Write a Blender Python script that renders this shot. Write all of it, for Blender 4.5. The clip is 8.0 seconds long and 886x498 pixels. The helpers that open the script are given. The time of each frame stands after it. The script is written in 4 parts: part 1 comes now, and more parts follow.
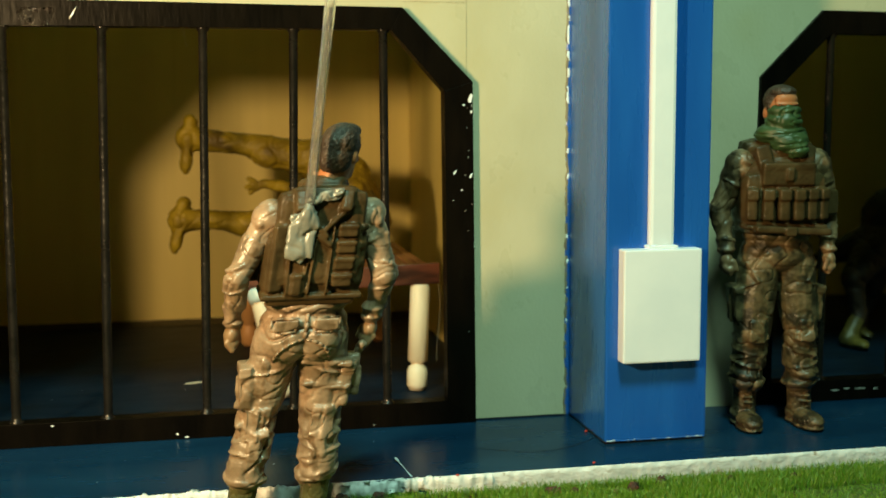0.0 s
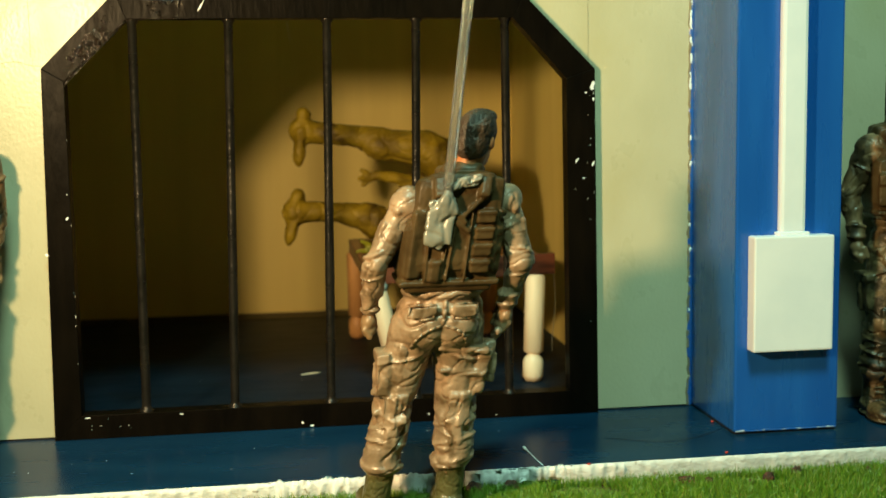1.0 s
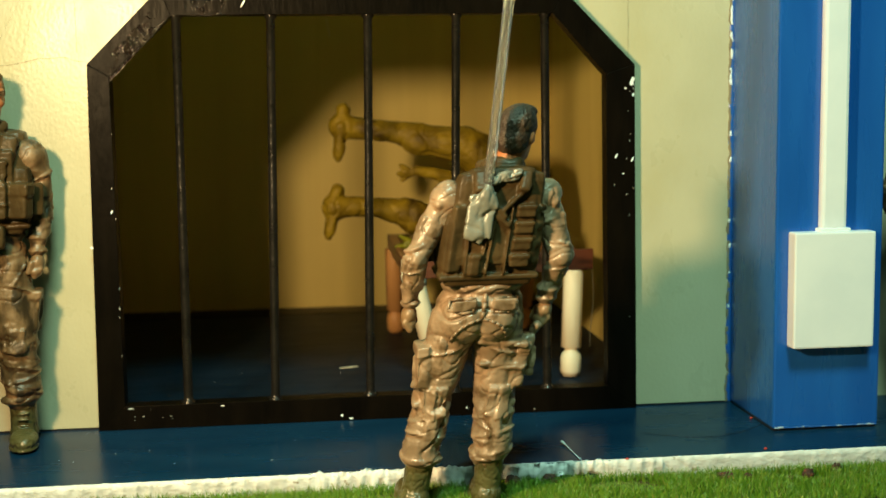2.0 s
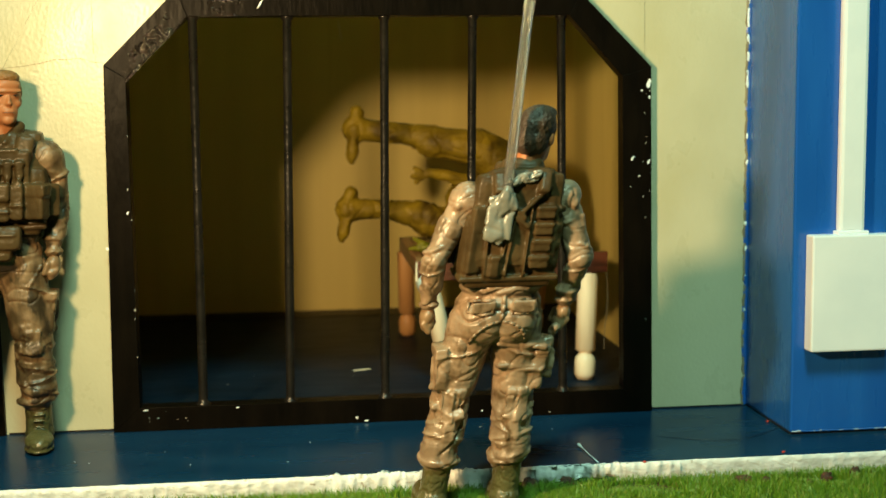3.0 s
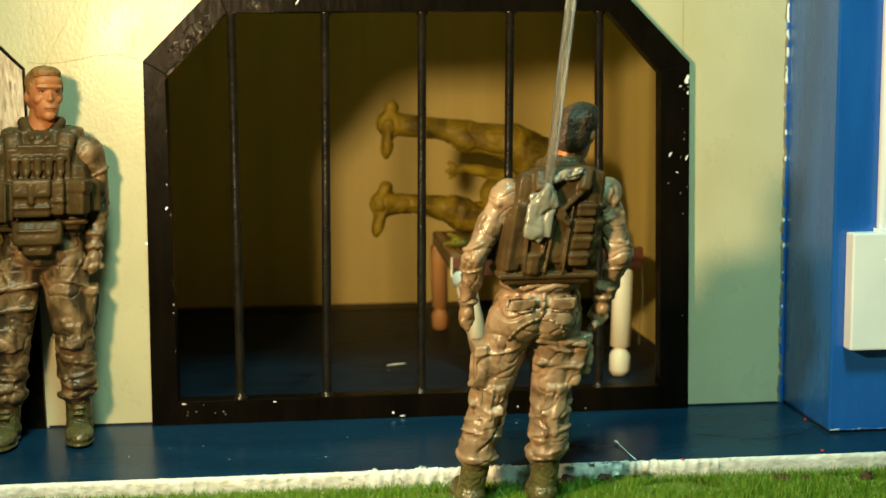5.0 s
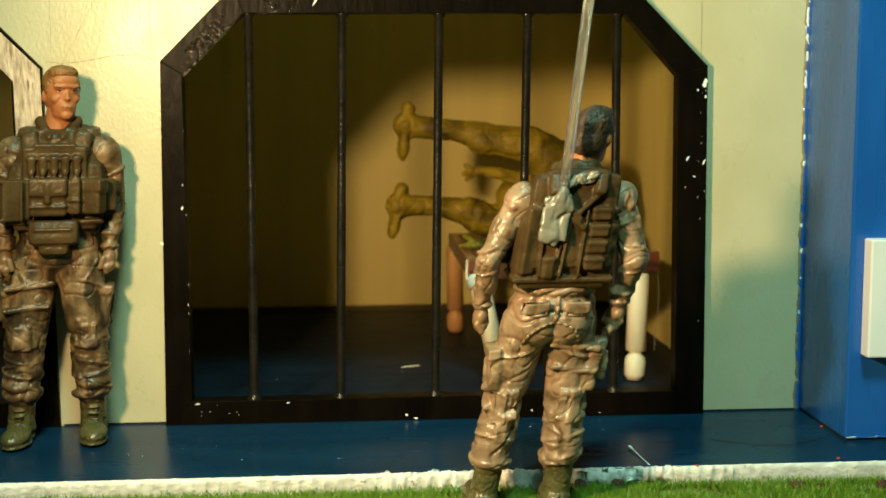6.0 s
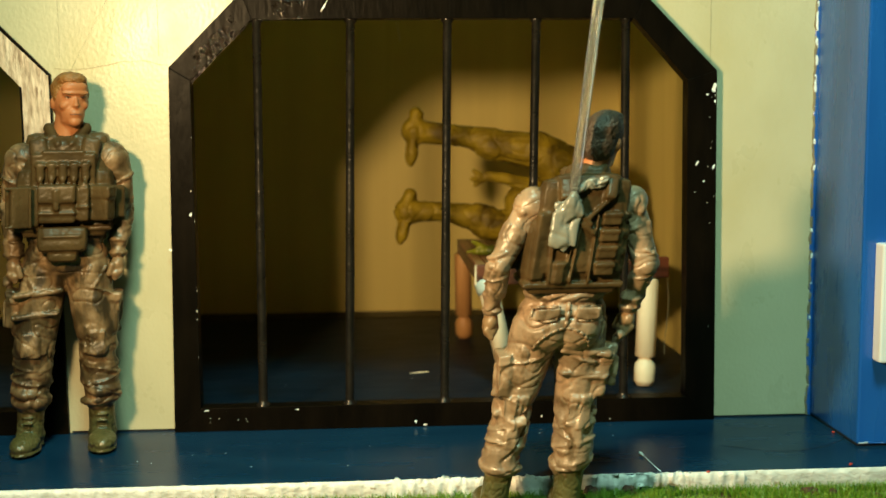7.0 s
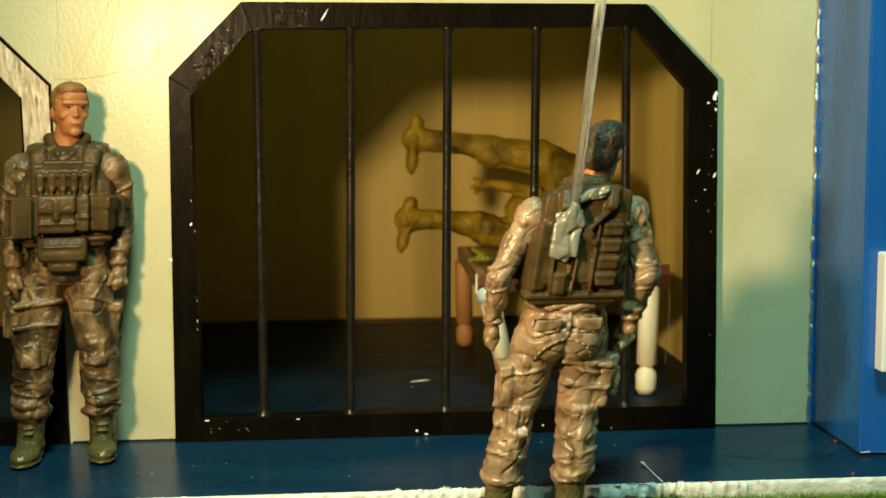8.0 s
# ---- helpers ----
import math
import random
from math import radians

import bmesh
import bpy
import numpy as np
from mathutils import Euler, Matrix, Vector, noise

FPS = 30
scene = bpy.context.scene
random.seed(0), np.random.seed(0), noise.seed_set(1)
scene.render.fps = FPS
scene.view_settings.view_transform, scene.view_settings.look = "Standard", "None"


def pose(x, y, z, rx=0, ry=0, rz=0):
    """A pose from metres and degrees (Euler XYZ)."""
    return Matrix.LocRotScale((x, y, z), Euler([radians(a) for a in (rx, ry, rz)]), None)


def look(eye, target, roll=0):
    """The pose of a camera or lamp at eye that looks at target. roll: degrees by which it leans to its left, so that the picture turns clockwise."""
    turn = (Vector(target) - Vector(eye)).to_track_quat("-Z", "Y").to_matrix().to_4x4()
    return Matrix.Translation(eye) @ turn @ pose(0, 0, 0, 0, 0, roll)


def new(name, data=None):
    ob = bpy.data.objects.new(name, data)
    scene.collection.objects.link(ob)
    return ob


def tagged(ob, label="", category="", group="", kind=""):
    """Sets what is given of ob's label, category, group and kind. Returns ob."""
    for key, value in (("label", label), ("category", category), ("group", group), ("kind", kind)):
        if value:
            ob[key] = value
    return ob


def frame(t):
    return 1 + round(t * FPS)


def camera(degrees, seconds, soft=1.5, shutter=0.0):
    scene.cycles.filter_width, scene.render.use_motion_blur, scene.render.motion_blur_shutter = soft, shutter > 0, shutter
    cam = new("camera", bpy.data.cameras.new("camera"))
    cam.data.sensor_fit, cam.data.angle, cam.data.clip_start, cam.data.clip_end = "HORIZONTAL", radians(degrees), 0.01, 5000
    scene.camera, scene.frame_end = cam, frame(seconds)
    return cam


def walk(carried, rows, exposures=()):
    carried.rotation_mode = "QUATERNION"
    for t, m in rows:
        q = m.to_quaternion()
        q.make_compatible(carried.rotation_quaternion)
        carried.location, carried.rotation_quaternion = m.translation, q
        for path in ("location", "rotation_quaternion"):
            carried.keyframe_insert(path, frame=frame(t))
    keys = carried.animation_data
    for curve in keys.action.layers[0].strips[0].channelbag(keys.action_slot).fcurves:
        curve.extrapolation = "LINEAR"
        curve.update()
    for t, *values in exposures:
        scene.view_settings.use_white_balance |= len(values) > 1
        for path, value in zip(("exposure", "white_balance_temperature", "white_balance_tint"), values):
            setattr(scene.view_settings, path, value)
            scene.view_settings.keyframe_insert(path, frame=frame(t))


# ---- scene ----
# A hand-made miniature prison front: action figures about 10 cm tall, all lengths below in centimetres.
CM = 0.01
cam = camera(42.0, 8.0, soft=1.5)
PATH = [
    (0, (7.815, -32.131, 8.783), (8.205, -30.182, 8.561), -0.3),
    (0.5, (6.965, -31.885, 8.582), (7.286, -29.924, 8.36), -0.7),
    (1, (6.366, -31.799, 8.515), (6.637, -29.83, 8.292), -1.0),
    (1.5, (6.316, -31.969, 8.492), (6.534, -29.994, 8.263), -1.1),
    (3, (5.91, -31.871, 8.381), (6.114, -29.893, 8.163), -0.8),
    (3.5, (5.74, -31.797, 8.373), (5.927, -29.818, 8.155), -0.7),
    (4, (5.621, -31.85, 8.52), (5.793, -29.87, 8.294), -0.8),
    (5.5, (5.577, -31.845, 8.505), (5.726, -29.864, 8.273), -0.5),
    (6, (5.649, -31.771, 8.535), (5.78, -29.788, 8.305), -0.3),
    (6.5, (5.527, -31.621, 8.67), (5.652, -29.637, 8.453), -0.4),
    (7, (5.602, -31.684, 8.509), (5.721, -29.699, 8.29), -0.5),
    (7.5, (5.548, -31.68, 8.692), (5.673, -29.696, 8.473), -0.5),
    (8, (5.587, -31.609, 8.659), (5.706, -29.624, 8.446), -0.6),
]
cam.data.dof.use_dof, cam.data.dof.focus_distance, cam.data.dof.aperture_fstop = True, 0.28, 22
walk(cam, [(t, look(Vector(eye) * CM, Vector(target) * CM, roll)) for t, eye, target, roll in PATH])

# ---- light: a warm work lamp close in front of the set, a greenish room lamp overhead ----
world = bpy.data.worlds.new("room_light")
scene.world = world
world.use_nodes = True
world.node_tree.nodes["Background"].inputs["Color"].default_value = (0.50, 1.0, 0.70, 1)
world.node_tree.nodes["Background"].inputs["Strength"].default_value = 0.055


def lamp(name, kind, eye, target, colour, power, size):
    data = bpy.data.lights.new(name, kind)
    data.color, data.energy = colour, power
    if kind == "SPOT":
        data.shadow_soft_size, data.spot_size, data.spot_blend = size * CM / 2, radians(159), 1.0
    else:
        data.shape, data.size = "DISK", size * CM
    ob = new(name, data)
    ob.matrix_world = look(Vector(eye) * CM, Vector(target) * CM)
    return ob


lamp("work_lamp", "SPOT", (-2.9, -18.2, 12.5), (25, 0, 4), (1.0, 0.69, 0.33), 3.55, 1.8)
lamp("room_lamp", "AREA", (10, -44, 68), (8, 0, 4), (0.55, 1.0, 0.76), 5.8, 16.0)
scene.view_settings.exposure = 0.0


# ---- materials ----
def material(name, colours, rough=0.5, metal=0.0, scale=1.0, stretch=(1, 1, 1), bump=0.0, bump_scale=12.0, spread=(0.35, 0.65), rough_vary=0.1,
             stain=None, stain_scale=0.4, stain_at=(0.55, 0.7), coat=0.0, fleck=None, fleck_scale=9.0, fleck_at=0.72, random_tone=0.0, gloss=0.5):
    """A painted or plastic surface: 2 or 3 colours mixed by grain noise, larger stains, small flecks, relief. Noise scales are per centimetre."""
    m = bpy.data.materials.new(name)
    m.use_nodes = True
    n, l = m.node_tree.nodes, m.node_tree.links
    p = n["Principled BSDF"]
    coord = n.new("ShaderNodeTexCoord")
    mapping = n.new("ShaderNodeMapping")
    mapping.inputs["Scale"].default_value = [100 * s for s in stretch]
    l.new(coord.outputs["Object"], mapping.inputs["Vector"])

    def grain(size, detail=4.0, vector=None):
        t = n.new("ShaderNodeTexNoise")
        t.inputs["Scale"].default_value, t.inputs["Detail"].default_value = size, detail
        l.new((vector or mapping).outputs["Vector"], t.inputs["Vector"])
        return t.outputs["Fac"]

    ramp = n.new("ShaderNodeValToRGB")
    l.new(grain(scale), ramp.inputs["Fac"])
    e = ramp.color_ramp.elements
    e[0].position, e[1].position = spread
    e[0].color, e[1].color = (*colours[0], 1), (*colours[-1], 1)
    if len(colours) == 3:
        e.new(sum(spread) / 2).color = (*colours[1], 1)
    colour = ramp.outputs["Color"]

    def over(fac, tone):
        nonlocal colour
        mix = n.new("ShaderNodeMix")
        mix.data_type = "RGBA"
        l.new(fac, mix.inputs["Factor"])
        l.new(colour, mix.inputs["A"])
        mix.inputs["B"].default_value = (*tone, 1)
        colour = mix.outputs["Result"]

    def step(value, low, high):
        r = n.new("ShaderNodeMapRange")
        r.interpolation_type = "SMOOTHSTEP"
        l.new(value, r.inputs["Value"])
        r.inputs["From Min"].default_value, r.inputs["From Max"].default_value = low, high
        return r.outputs["Result"]

    if stain:
        over(step(grain(stain_scale, 6.0), *stain_at), stain)
    if fleck:
        over(step(grain(fleck_scale, 2.0), fleck_at, fleck_at + 0.02), fleck)
    if random_tone:
        info, tone = n.new("ShaderNodeObjectInfo"), n.new("ShaderNodeHueSaturation")
        r = n.new("ShaderNodeMapRange")
        l.new(info.outputs["Random"], r.inputs["Value"])
        r.inputs["To Min"].default_value, r.inputs["To Max"].default_value = 1 - random_tone, 1 + random_tone
        l.new(r.outputs["Result"], tone.inputs["Value"])
        l.new(colour, tone.inputs["Color"])
        colour = tone.outputs["Color"]
    l.new(colour, p.inputs["Base Color"])
    r = n.new("ShaderNodeMapRange")
    l.new(grain(scale * 2.3), r.inputs["Value"])
    r.inputs["To Min"].default_value, r.inputs["To Max"].default_value = max(rough - rough_vary, 0.03), rough + rough_vary
    l.new(r.outputs["Result"], p.inputs["Roughness"])
    p.inputs["Metallic"].default_value = metal
    p.inputs["Specular IOR Level"].default_value = gloss
    p.inputs["Coat Weight"].default_value = coat
    p.inputs["Coat Roughness"].default_value = 0.15
    if bump:
        b = n.new("ShaderNodeBump")
        b.inputs["Strength"].default_value, b.inputs["Distance"].default_value = bump, 0.0004
        l.new(grain(bump_scale, 5.0), b.inputs["Height"])
        l.new(b.outputs["Normal"], p.inputs["Normal"])
    return m


M = {
    "cream": material("cream_wall_paint", [(0.455, 0.430, 0.290), (0.500, 0.476, 0.330)], 0.3, scale=0.5, bump=0.2, bump_scale=11.0, stain=(0.45, 0.41, 0.24), stain_scale=0.3, stain_at=(0.5, 0.75), stretch=(1, 1, 0.7), gloss=0.36),
    "cell": material("bare_cell_board", [(0.62, 0.49, 0.15), (0.69, 0.55, 0.175)], 0.55, scale=0.8, stretch=(1, 1, 0.06), bump=0.15, bump_scale=4.0, stain=(0.56, 0.43, 0.12), stain_scale=0.5),
    "blue": material("blue_gloss_paint", [(0.007, 0.08, 0.36), (0.010, 0.10, 0.41)], 0.28, scale=1.2, stretch=(1, 1, 0.15), bump=0.12, bump_scale=3.0, rough_vary=0.05, gloss=0.5, coat=0.15, fleck=(0.5, 0.55, 0.55), fleck_scale=7.0, fleck_at=0.81),
    "floor": material("dark_blue_floor_paint", [(0.0026, 0.020, 0.050), (0.0044, 0.028, 0.065)], 0.26, scale=0.8, stretch=(0.3, 1, 1), gloss=0.12, bump=0.06, bump_scale=4.0, rough_vary=0.06, fleck=(0.35, 0.4, 0.42), fleck_scale=6.5, fleck_at=0.80),
    # floor paint darkened to hold the shade inside the cells
    "cellfloor": material("shaded_cell_floor_paint", [(0.0022, 0.008, 0.017), (0.004, 0.013, 0.026)], 0.5, scale=0.8, stretch=(0.3, 1, 1), gloss=0.10, bump=0.2, bump_scale=4.0, stain=(0.006, 0.006, 0.006), stain_scale=0.3),
    "white": material("white_edge_paint", [(0.70, 0.76, 0.78), (0.78, 0.83, 0.84)], 0.5, scale=3.0, bump=1.0, bump_scale=6.0, stain=(0.36, 0.30, 0.23), stain_scale=3.0, stain_at=(0.60, 0.67)),
    "edge": material("brushed_white_edge_paint", [(0.50, 0.54, 0.54), (0.63, 0.66, 0.66)], 0.5, scale=2.0, stretch=(1, 1, 1.6), bump=1.0, bump_scale=5.0, stain=(0.30, 0.27, 0.22), stain_scale=3.2, stain_at=(0.64, 0.72)),
    "scuff": material("grey_paint_scuff", [(0.20, 0.20, 0.18), (0.36, 0.36, 0.33)], 0.5, scale=8.0, bump=0.5, bump_scale=8.0),
    "chalk": material("chipped_pale_blue_paint", [(0.012, 0.09, 0.36), (0.30, 0.42, 0.55)], 0.4, scale=4.0, spread=(0.5, 0.6), bump=0.6, bump_scale=6.0),
    "plaster": material("pale_room_plaster", [(0.50, 0.52, 0.46), (0.56, 0.58, 0.52)], 0.8, scale=0.05, bump=0.2, bump_scale=1.0),
    "box": material("white_plastic", [(0.66, 0.73, 0.80), (0.72, 0.78, 0.84)], 0.42, scale=0.8, bump=0.08, bump_scale=6.0),
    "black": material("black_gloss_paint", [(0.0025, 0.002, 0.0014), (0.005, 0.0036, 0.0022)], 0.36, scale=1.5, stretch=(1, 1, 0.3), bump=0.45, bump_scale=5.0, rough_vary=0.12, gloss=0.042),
    "barblack": material("glossy_black_bar_paint", [(0.006, 0.005, 0.004), (0.012, 0.010, 0.008)], 0.3, scale=1.5, bump=0.7, bump_scale=4.0, gloss=0.35),
    "brushed": material("thick_black_paint_brushed", [(0.003, 0.002, 0.001), (0.010, 0.006, 0.003)], 0.13, scale=6.0, bump=1.0, bump_scale=14.0, gloss=0.15, stretch=(1, 1, 0.7)),
    "worn": material("worn_primer_wood", [(0.26, 0.19, 0.13), (0.46, 0.37, 0.28), (0.56, 0.47, 0.37)], 0.35, scale=7.0, stretch=(1, 1, 0.22), bump=1.0, bump_scale=9.0, stain=(0.16, 0.11, 0.07), stain_scale=6.0, stain_at=(0.64, 0.7), gloss=0.5),
    "wood": material("pale_turned_wood", [(0.66, 0.58, 0.43), (0.76, 0.68, 0.52)], 0.5, scale=2.0, stretch=(1, 1, 0.12), bump=0.25, bump_scale=6.0, stain=(0.45, 0.30, 0.16), stain_scale=2.0, stain_at=(0.7, 0.78)),
    "orange": material("orange_turned_wood", [(0.45, 0.22, 0.08), (0.55, 0.29, 0.11)], 0.5, scale=2.0, stretch=(1, 1, 0.12), bump=0.25, bump_scale=6.0),
    "maroon": material("maroon_brown_stain", [(0.07, 0.022, 0.014), (0.13, 0.045, 0.025)], 0.35, scale=1.5, stretch=(0.3, 1, 1), bump=0.4, bump_scale=5.0, fleck=(0.3, 0.26, 0.2), fleck_scale=6.0, fleck_at=0.70, stain=(0.03, 0.012, 0.008), stain_scale=1.1, stain_at=(0.5, 0.62)),
    "slat": material("brown_slat_wood", [(0.24, 0.12, 0.055), (0.36, 0.19, 0.09)], 0.42, scale=2.0, stretch=(1, 0.15, 1), bump=0.3, bump_scale=5.0, random_tone=0.2),
    "glue": material("milky_dried_glue", [(0.115, 0.12, 0.10), (0.18, 0.185, 0.155)], 0.3, scale=2.0, bump=0.4, bump_scale=2.5, coat=0.2),
    "blueglue": material("pale_blue_filler", [(0.38, 0.50, 0.52), (0.46, 0.57, 0.57)], 0.4, scale=2.0, bump=0.4, bump_scale=4.0),
    "soil": material("turf_backing", [(0.035, 0.05, 0.012), (0.06, 0.09, 0.02)], 0.85, scale=3.0, bump=0.8, bump_scale=8.0, stain=(0.05, 0.022, 0.012), stain_scale=0.7, stain_at=(0.56, 0.66)),
    "skin": material("painted_skin_tone", [(0.29, 0.112, 0.045), (0.35, 0.142, 0.06)], 0.42, scale=1.5, bump=0.1, bump_scale=6.0, gloss=0.25),
    "hairb": material("brown_painted_hair", [(0.020, 0.013, 0.008), (0.04, 0.026, 0.015)], 0.45, scale=4.0, bump=1.0, bump_scale=14.0),
    "hairg": material("sandy_painted_hair", [(0.145, 0.066, 0.015), (0.22, 0.102, 0.026)], 0.5, scale=4.0, bump=1.0, bump_scale=13.0),
    "camo": material("tan_camouflage_plastic", [(0.155, 0.108, 0.066), (0.205, 0.143, 0.090), (0.27, 0.19, 0.124)], 0.36, scale=2.0, bump=1.0, bump_scale=4.0, stain=(0.10, 0.065, 0.034), stain_scale=2.4, stain_at=(0.56, 0.68), gloss=0.5, coat=0.15),
    "camod": material("dark_camouflage_plastic", [(0.055, 0.035, 0.015), (0.145, 0.092, 0.045), (0.25, 0.165, 0.092)], 0.42, scale=2.2, bump=0.7, bump_scale=6.0, spread=(0.4, 0.68), stain=(0.030, 0.021, 0.010), stain_scale=1.9, stain_at=(0.50, 0.62), stretch=(1, 1, 0.6), gloss=0.5),
    # darker copy of camod: shadow on the scarf soldier put into the colour
    "camon": material("shaded_green_camouflage_plastic", [(0.022, 0.018, 0.008), (0.075, 0.055, 0.025), (0.15, 0.105, 0.055)], 0.42, scale=2.0, bump=0.7, bump_scale=6.0, stain=(0.016, 0.014, 0.007), stain_scale=1.8, stain_at=(0.5, 0.62), gloss=0.4),
    "vest": material("olive_brown_vest_plastic", [(0.034, 0.022, 0.009), (0.064, 0.042, 0.018)], 0.34, scale=1.4, bump=0.4, bump_scale=5.0, gloss=0.15),
    "boot": material("olive_boot_plastic", [(0.05, 0.05, 0.018), (0.085, 0.08, 0.03)], 0.36, scale=2.0, bump=0.4, bump_scale=5.0, coat=0.1),
    "scarf": material("green_scarf_paint", [(0.016, 0.04, 0.012), (0.034, 0.07, 0.022)], 0.45, scale=1.6, stretch=(1, 1, 2), bump=0.6, bump_scale=3.0),
    "glove": material("tan_painted_fists", [(0.14, 0.085, 0.04), (0.20, 0.125, 0.065)], 0.4, scale=1.5, bump=0.2, bump_scale=5.0),
    "lip": material("dark_lip_line", [(0.14, 0.06, 0.035), (0.18, 0.08, 0.045)], 0.5),
    "eye": material("dark_eye_paint", [(0.012, 0.009, 0.007), (0.016, 0.012, 0.009)], 0.3),
    "hide": material("ochre_creature_skin", [(0.15, 0.105, 0.006), (0.27, 0.195, 0.011)], 0.55, scale=1.6, bump=0.8, bump_scale=5.0, stain=(0.075, 0.05, 0.006), stain_scale=0.9, stain_at=(0.54, 0.68), gloss=0.3),
    "hidedark": material("mottled_olive_skin", [(0.06, 0.05, 0.012), (0.13, 0.10, 0.02)], 0.45, scale=1.5, bump=0.7, bump_scale=4.0),
    "headgreen": material("lime_green_head_paint", [(0.17, 0.20, 0.010), (0.28, 0.30, 0.018)], 0.42, scale=1.8, bump=0.7, bump_scale=4.0, stain=(0.06, 0.085, 0.010), stain_scale=1.4, stain_at=(0.5, 0.6)),
    "mouth": material("red_mouth_paint", [(0.30, 0.012, 0.008), (0.38, 0.02, 0.012)], 0.3, scale=2.0, bump=0.3, bump_scale=4.0),
    "tooth": material("ivory_tooth_paint", [(0.72, 0.68, 0.52), (0.8, 0.76, 0.6)], 0.35),
    # brown taken nearly to black, standing in for the far cell's missing light
    "dim": material("shade_darkened_creature_skin", [(0.014, 0.008, 0.004), (0.03, 0.016, 0.007)], 0.6, scale=1.0, bump=0.6, bump_scale=4.0),
    "clod": material("red_brown_soil", [(0.02, 0.011, 0.006), (0.08, 0.03, 0.014)], 0.8, scale=6.0, bump=1.0, bump_scale=12.0, fleck=(0.26, 0.05, 0.025), fleck_scale=9.0, fleck_at=0.64),
    "crumb": material("red_crumb", [(0.32, 0.02, 0.01), (0.42, 0.04, 0.02)], 0.5),
    "dark": material("pencil_grey", [(0.16, 0.13, 0.08), (0.22, 0.18, 0.11)], 0.6),
    "fissure": material("dirty_crack", [(0.16, 0.13, 0.08), (0.24, 0.20, 0.12)], 0.7),
}


def clear_material():
    m = bpy.data.materials.new("clear_acrylic")
    m.use_nodes = True
    p = m.node_tree.nodes["Principled BSDF"]
    p.inputs["Base Color"].default_value = (0.92, 0.93, 0.9, 1)
    p.inputs["Roughness"].default_value, p.inputs["IOR"].default_value, p.inputs["Transmission Weight"].default_value = 0.06, 1.49, 0.95
    return m


M["clear"] = clear_material()


def turf_material():
    m = bpy.data.materials.new("green_turf_fibre")
    m.use_nodes = True
    n, l = m.node_tree.nodes, m.node_tree.links
    p, g, ramp = n["Principled BSDF"], n.new("ShaderNodeNewGeometry"), n.new("ShaderNodeValToRGB")
    l.new(g.outputs["Random Per Island"], ramp.inputs["Fac"])
    ramp.color_ramp.elements[0].color, ramp.color_ramp.elements[1].color = (0.055, 0.16, 0.006, 1), (0.24, 0.40, 0.025, 1)
    ramp.color_ramp.elements.new(0.93).color = (0.13, 0.25, 0.016, 1)
    ramp.color_ramp.elements.new(0.96).color = (0.24, 0.22, 0.07, 1)
    l.new(ramp.outputs["Color"], p.inputs["Base Color"])
    p.inputs["Roughness"].default_value = 0.45
    return m


M["turf"] = turf_material()


# ---- mesh helpers (centimetres) ----
def thing(name, at, label, category, group="", kind=""):
    ob = new(name)
    ob.empty_display_size = 0.01
    ob.matrix_basis = pose(*(Vector(at) * CM))
    return tagged(ob, label, category, group, kind)


def mesh_of(name, bm, mats, smooth=False):
    me = bpy.data.meshes.new(name)
    for v in bm.verts:
        v.co *= CM
    bm.to_mesh(me)
    bm.free()
    for m in mats if isinstance(mats, (list, tuple)) else [mats]:
        me.materials.append(m)
    if smooth:
        me.shade_smooth()
    return me


def part(name, bm, mats, parent=None, label="", smooth=False, at=(0, 0, 0)):
    ob = new(name, mesh_of(name, bm, mats, smooth))
    ob.location = Vector(at) * CM
    if parent:
        ob.parent = parent
    return tagged(ob, label)


def bevelled(bm, size, segments=2):
    if size:
        bmesh.ops.bevel(bm, geom=bm.edges[:], offset=size, segments=segments, affect="EDGES", profile=0.6)
    return bm


def box(x0, x1, y0, y1, z0, z1, bevel=0.03):
    bm = bmesh.new()
    bmesh.ops.create_cube(bm, size=1, matrix=Matrix.LocRotScale(((x0 + x1) / 2, (y0 + y1) / 2, (z0 + z1) / 2), None, (x1 - x0, y1 - y0, z1 - z0)))
    return bevelled(bm, bevel)


def turned(p0, p1, rings, n=14, bm=None):
    """A turned rod from p0 to p1; rings of (share of the length, radius)."""
    bm = bm or bmesh.new()
    p0, p1 = Vector(p0), Vector(p1)
    q = (p1 - p0).to_track_quat("Z", "Y")
    loops = []
    for s, r in rings:
        c = p0.lerp(p1, s)
        loops.append([bm.verts.new(c + q @ Vector((r * math.cos(a), r * math.sin(a), 0))) for a in (2 * math.pi * k / n for k in range(n))])
    for a, b in zip(loops, loops[1:]):
        for k in range(n):
            bm.faces.new((a[k], a[(k + 1) % n], b[(k + 1) % n], b[k]))
    bm.faces.new(loops[0][::-1])
    bm.faces.new(loops[-1])
    bmesh.ops.recalc_face_normals(bm, faces=bm.faces[:])
    return bm


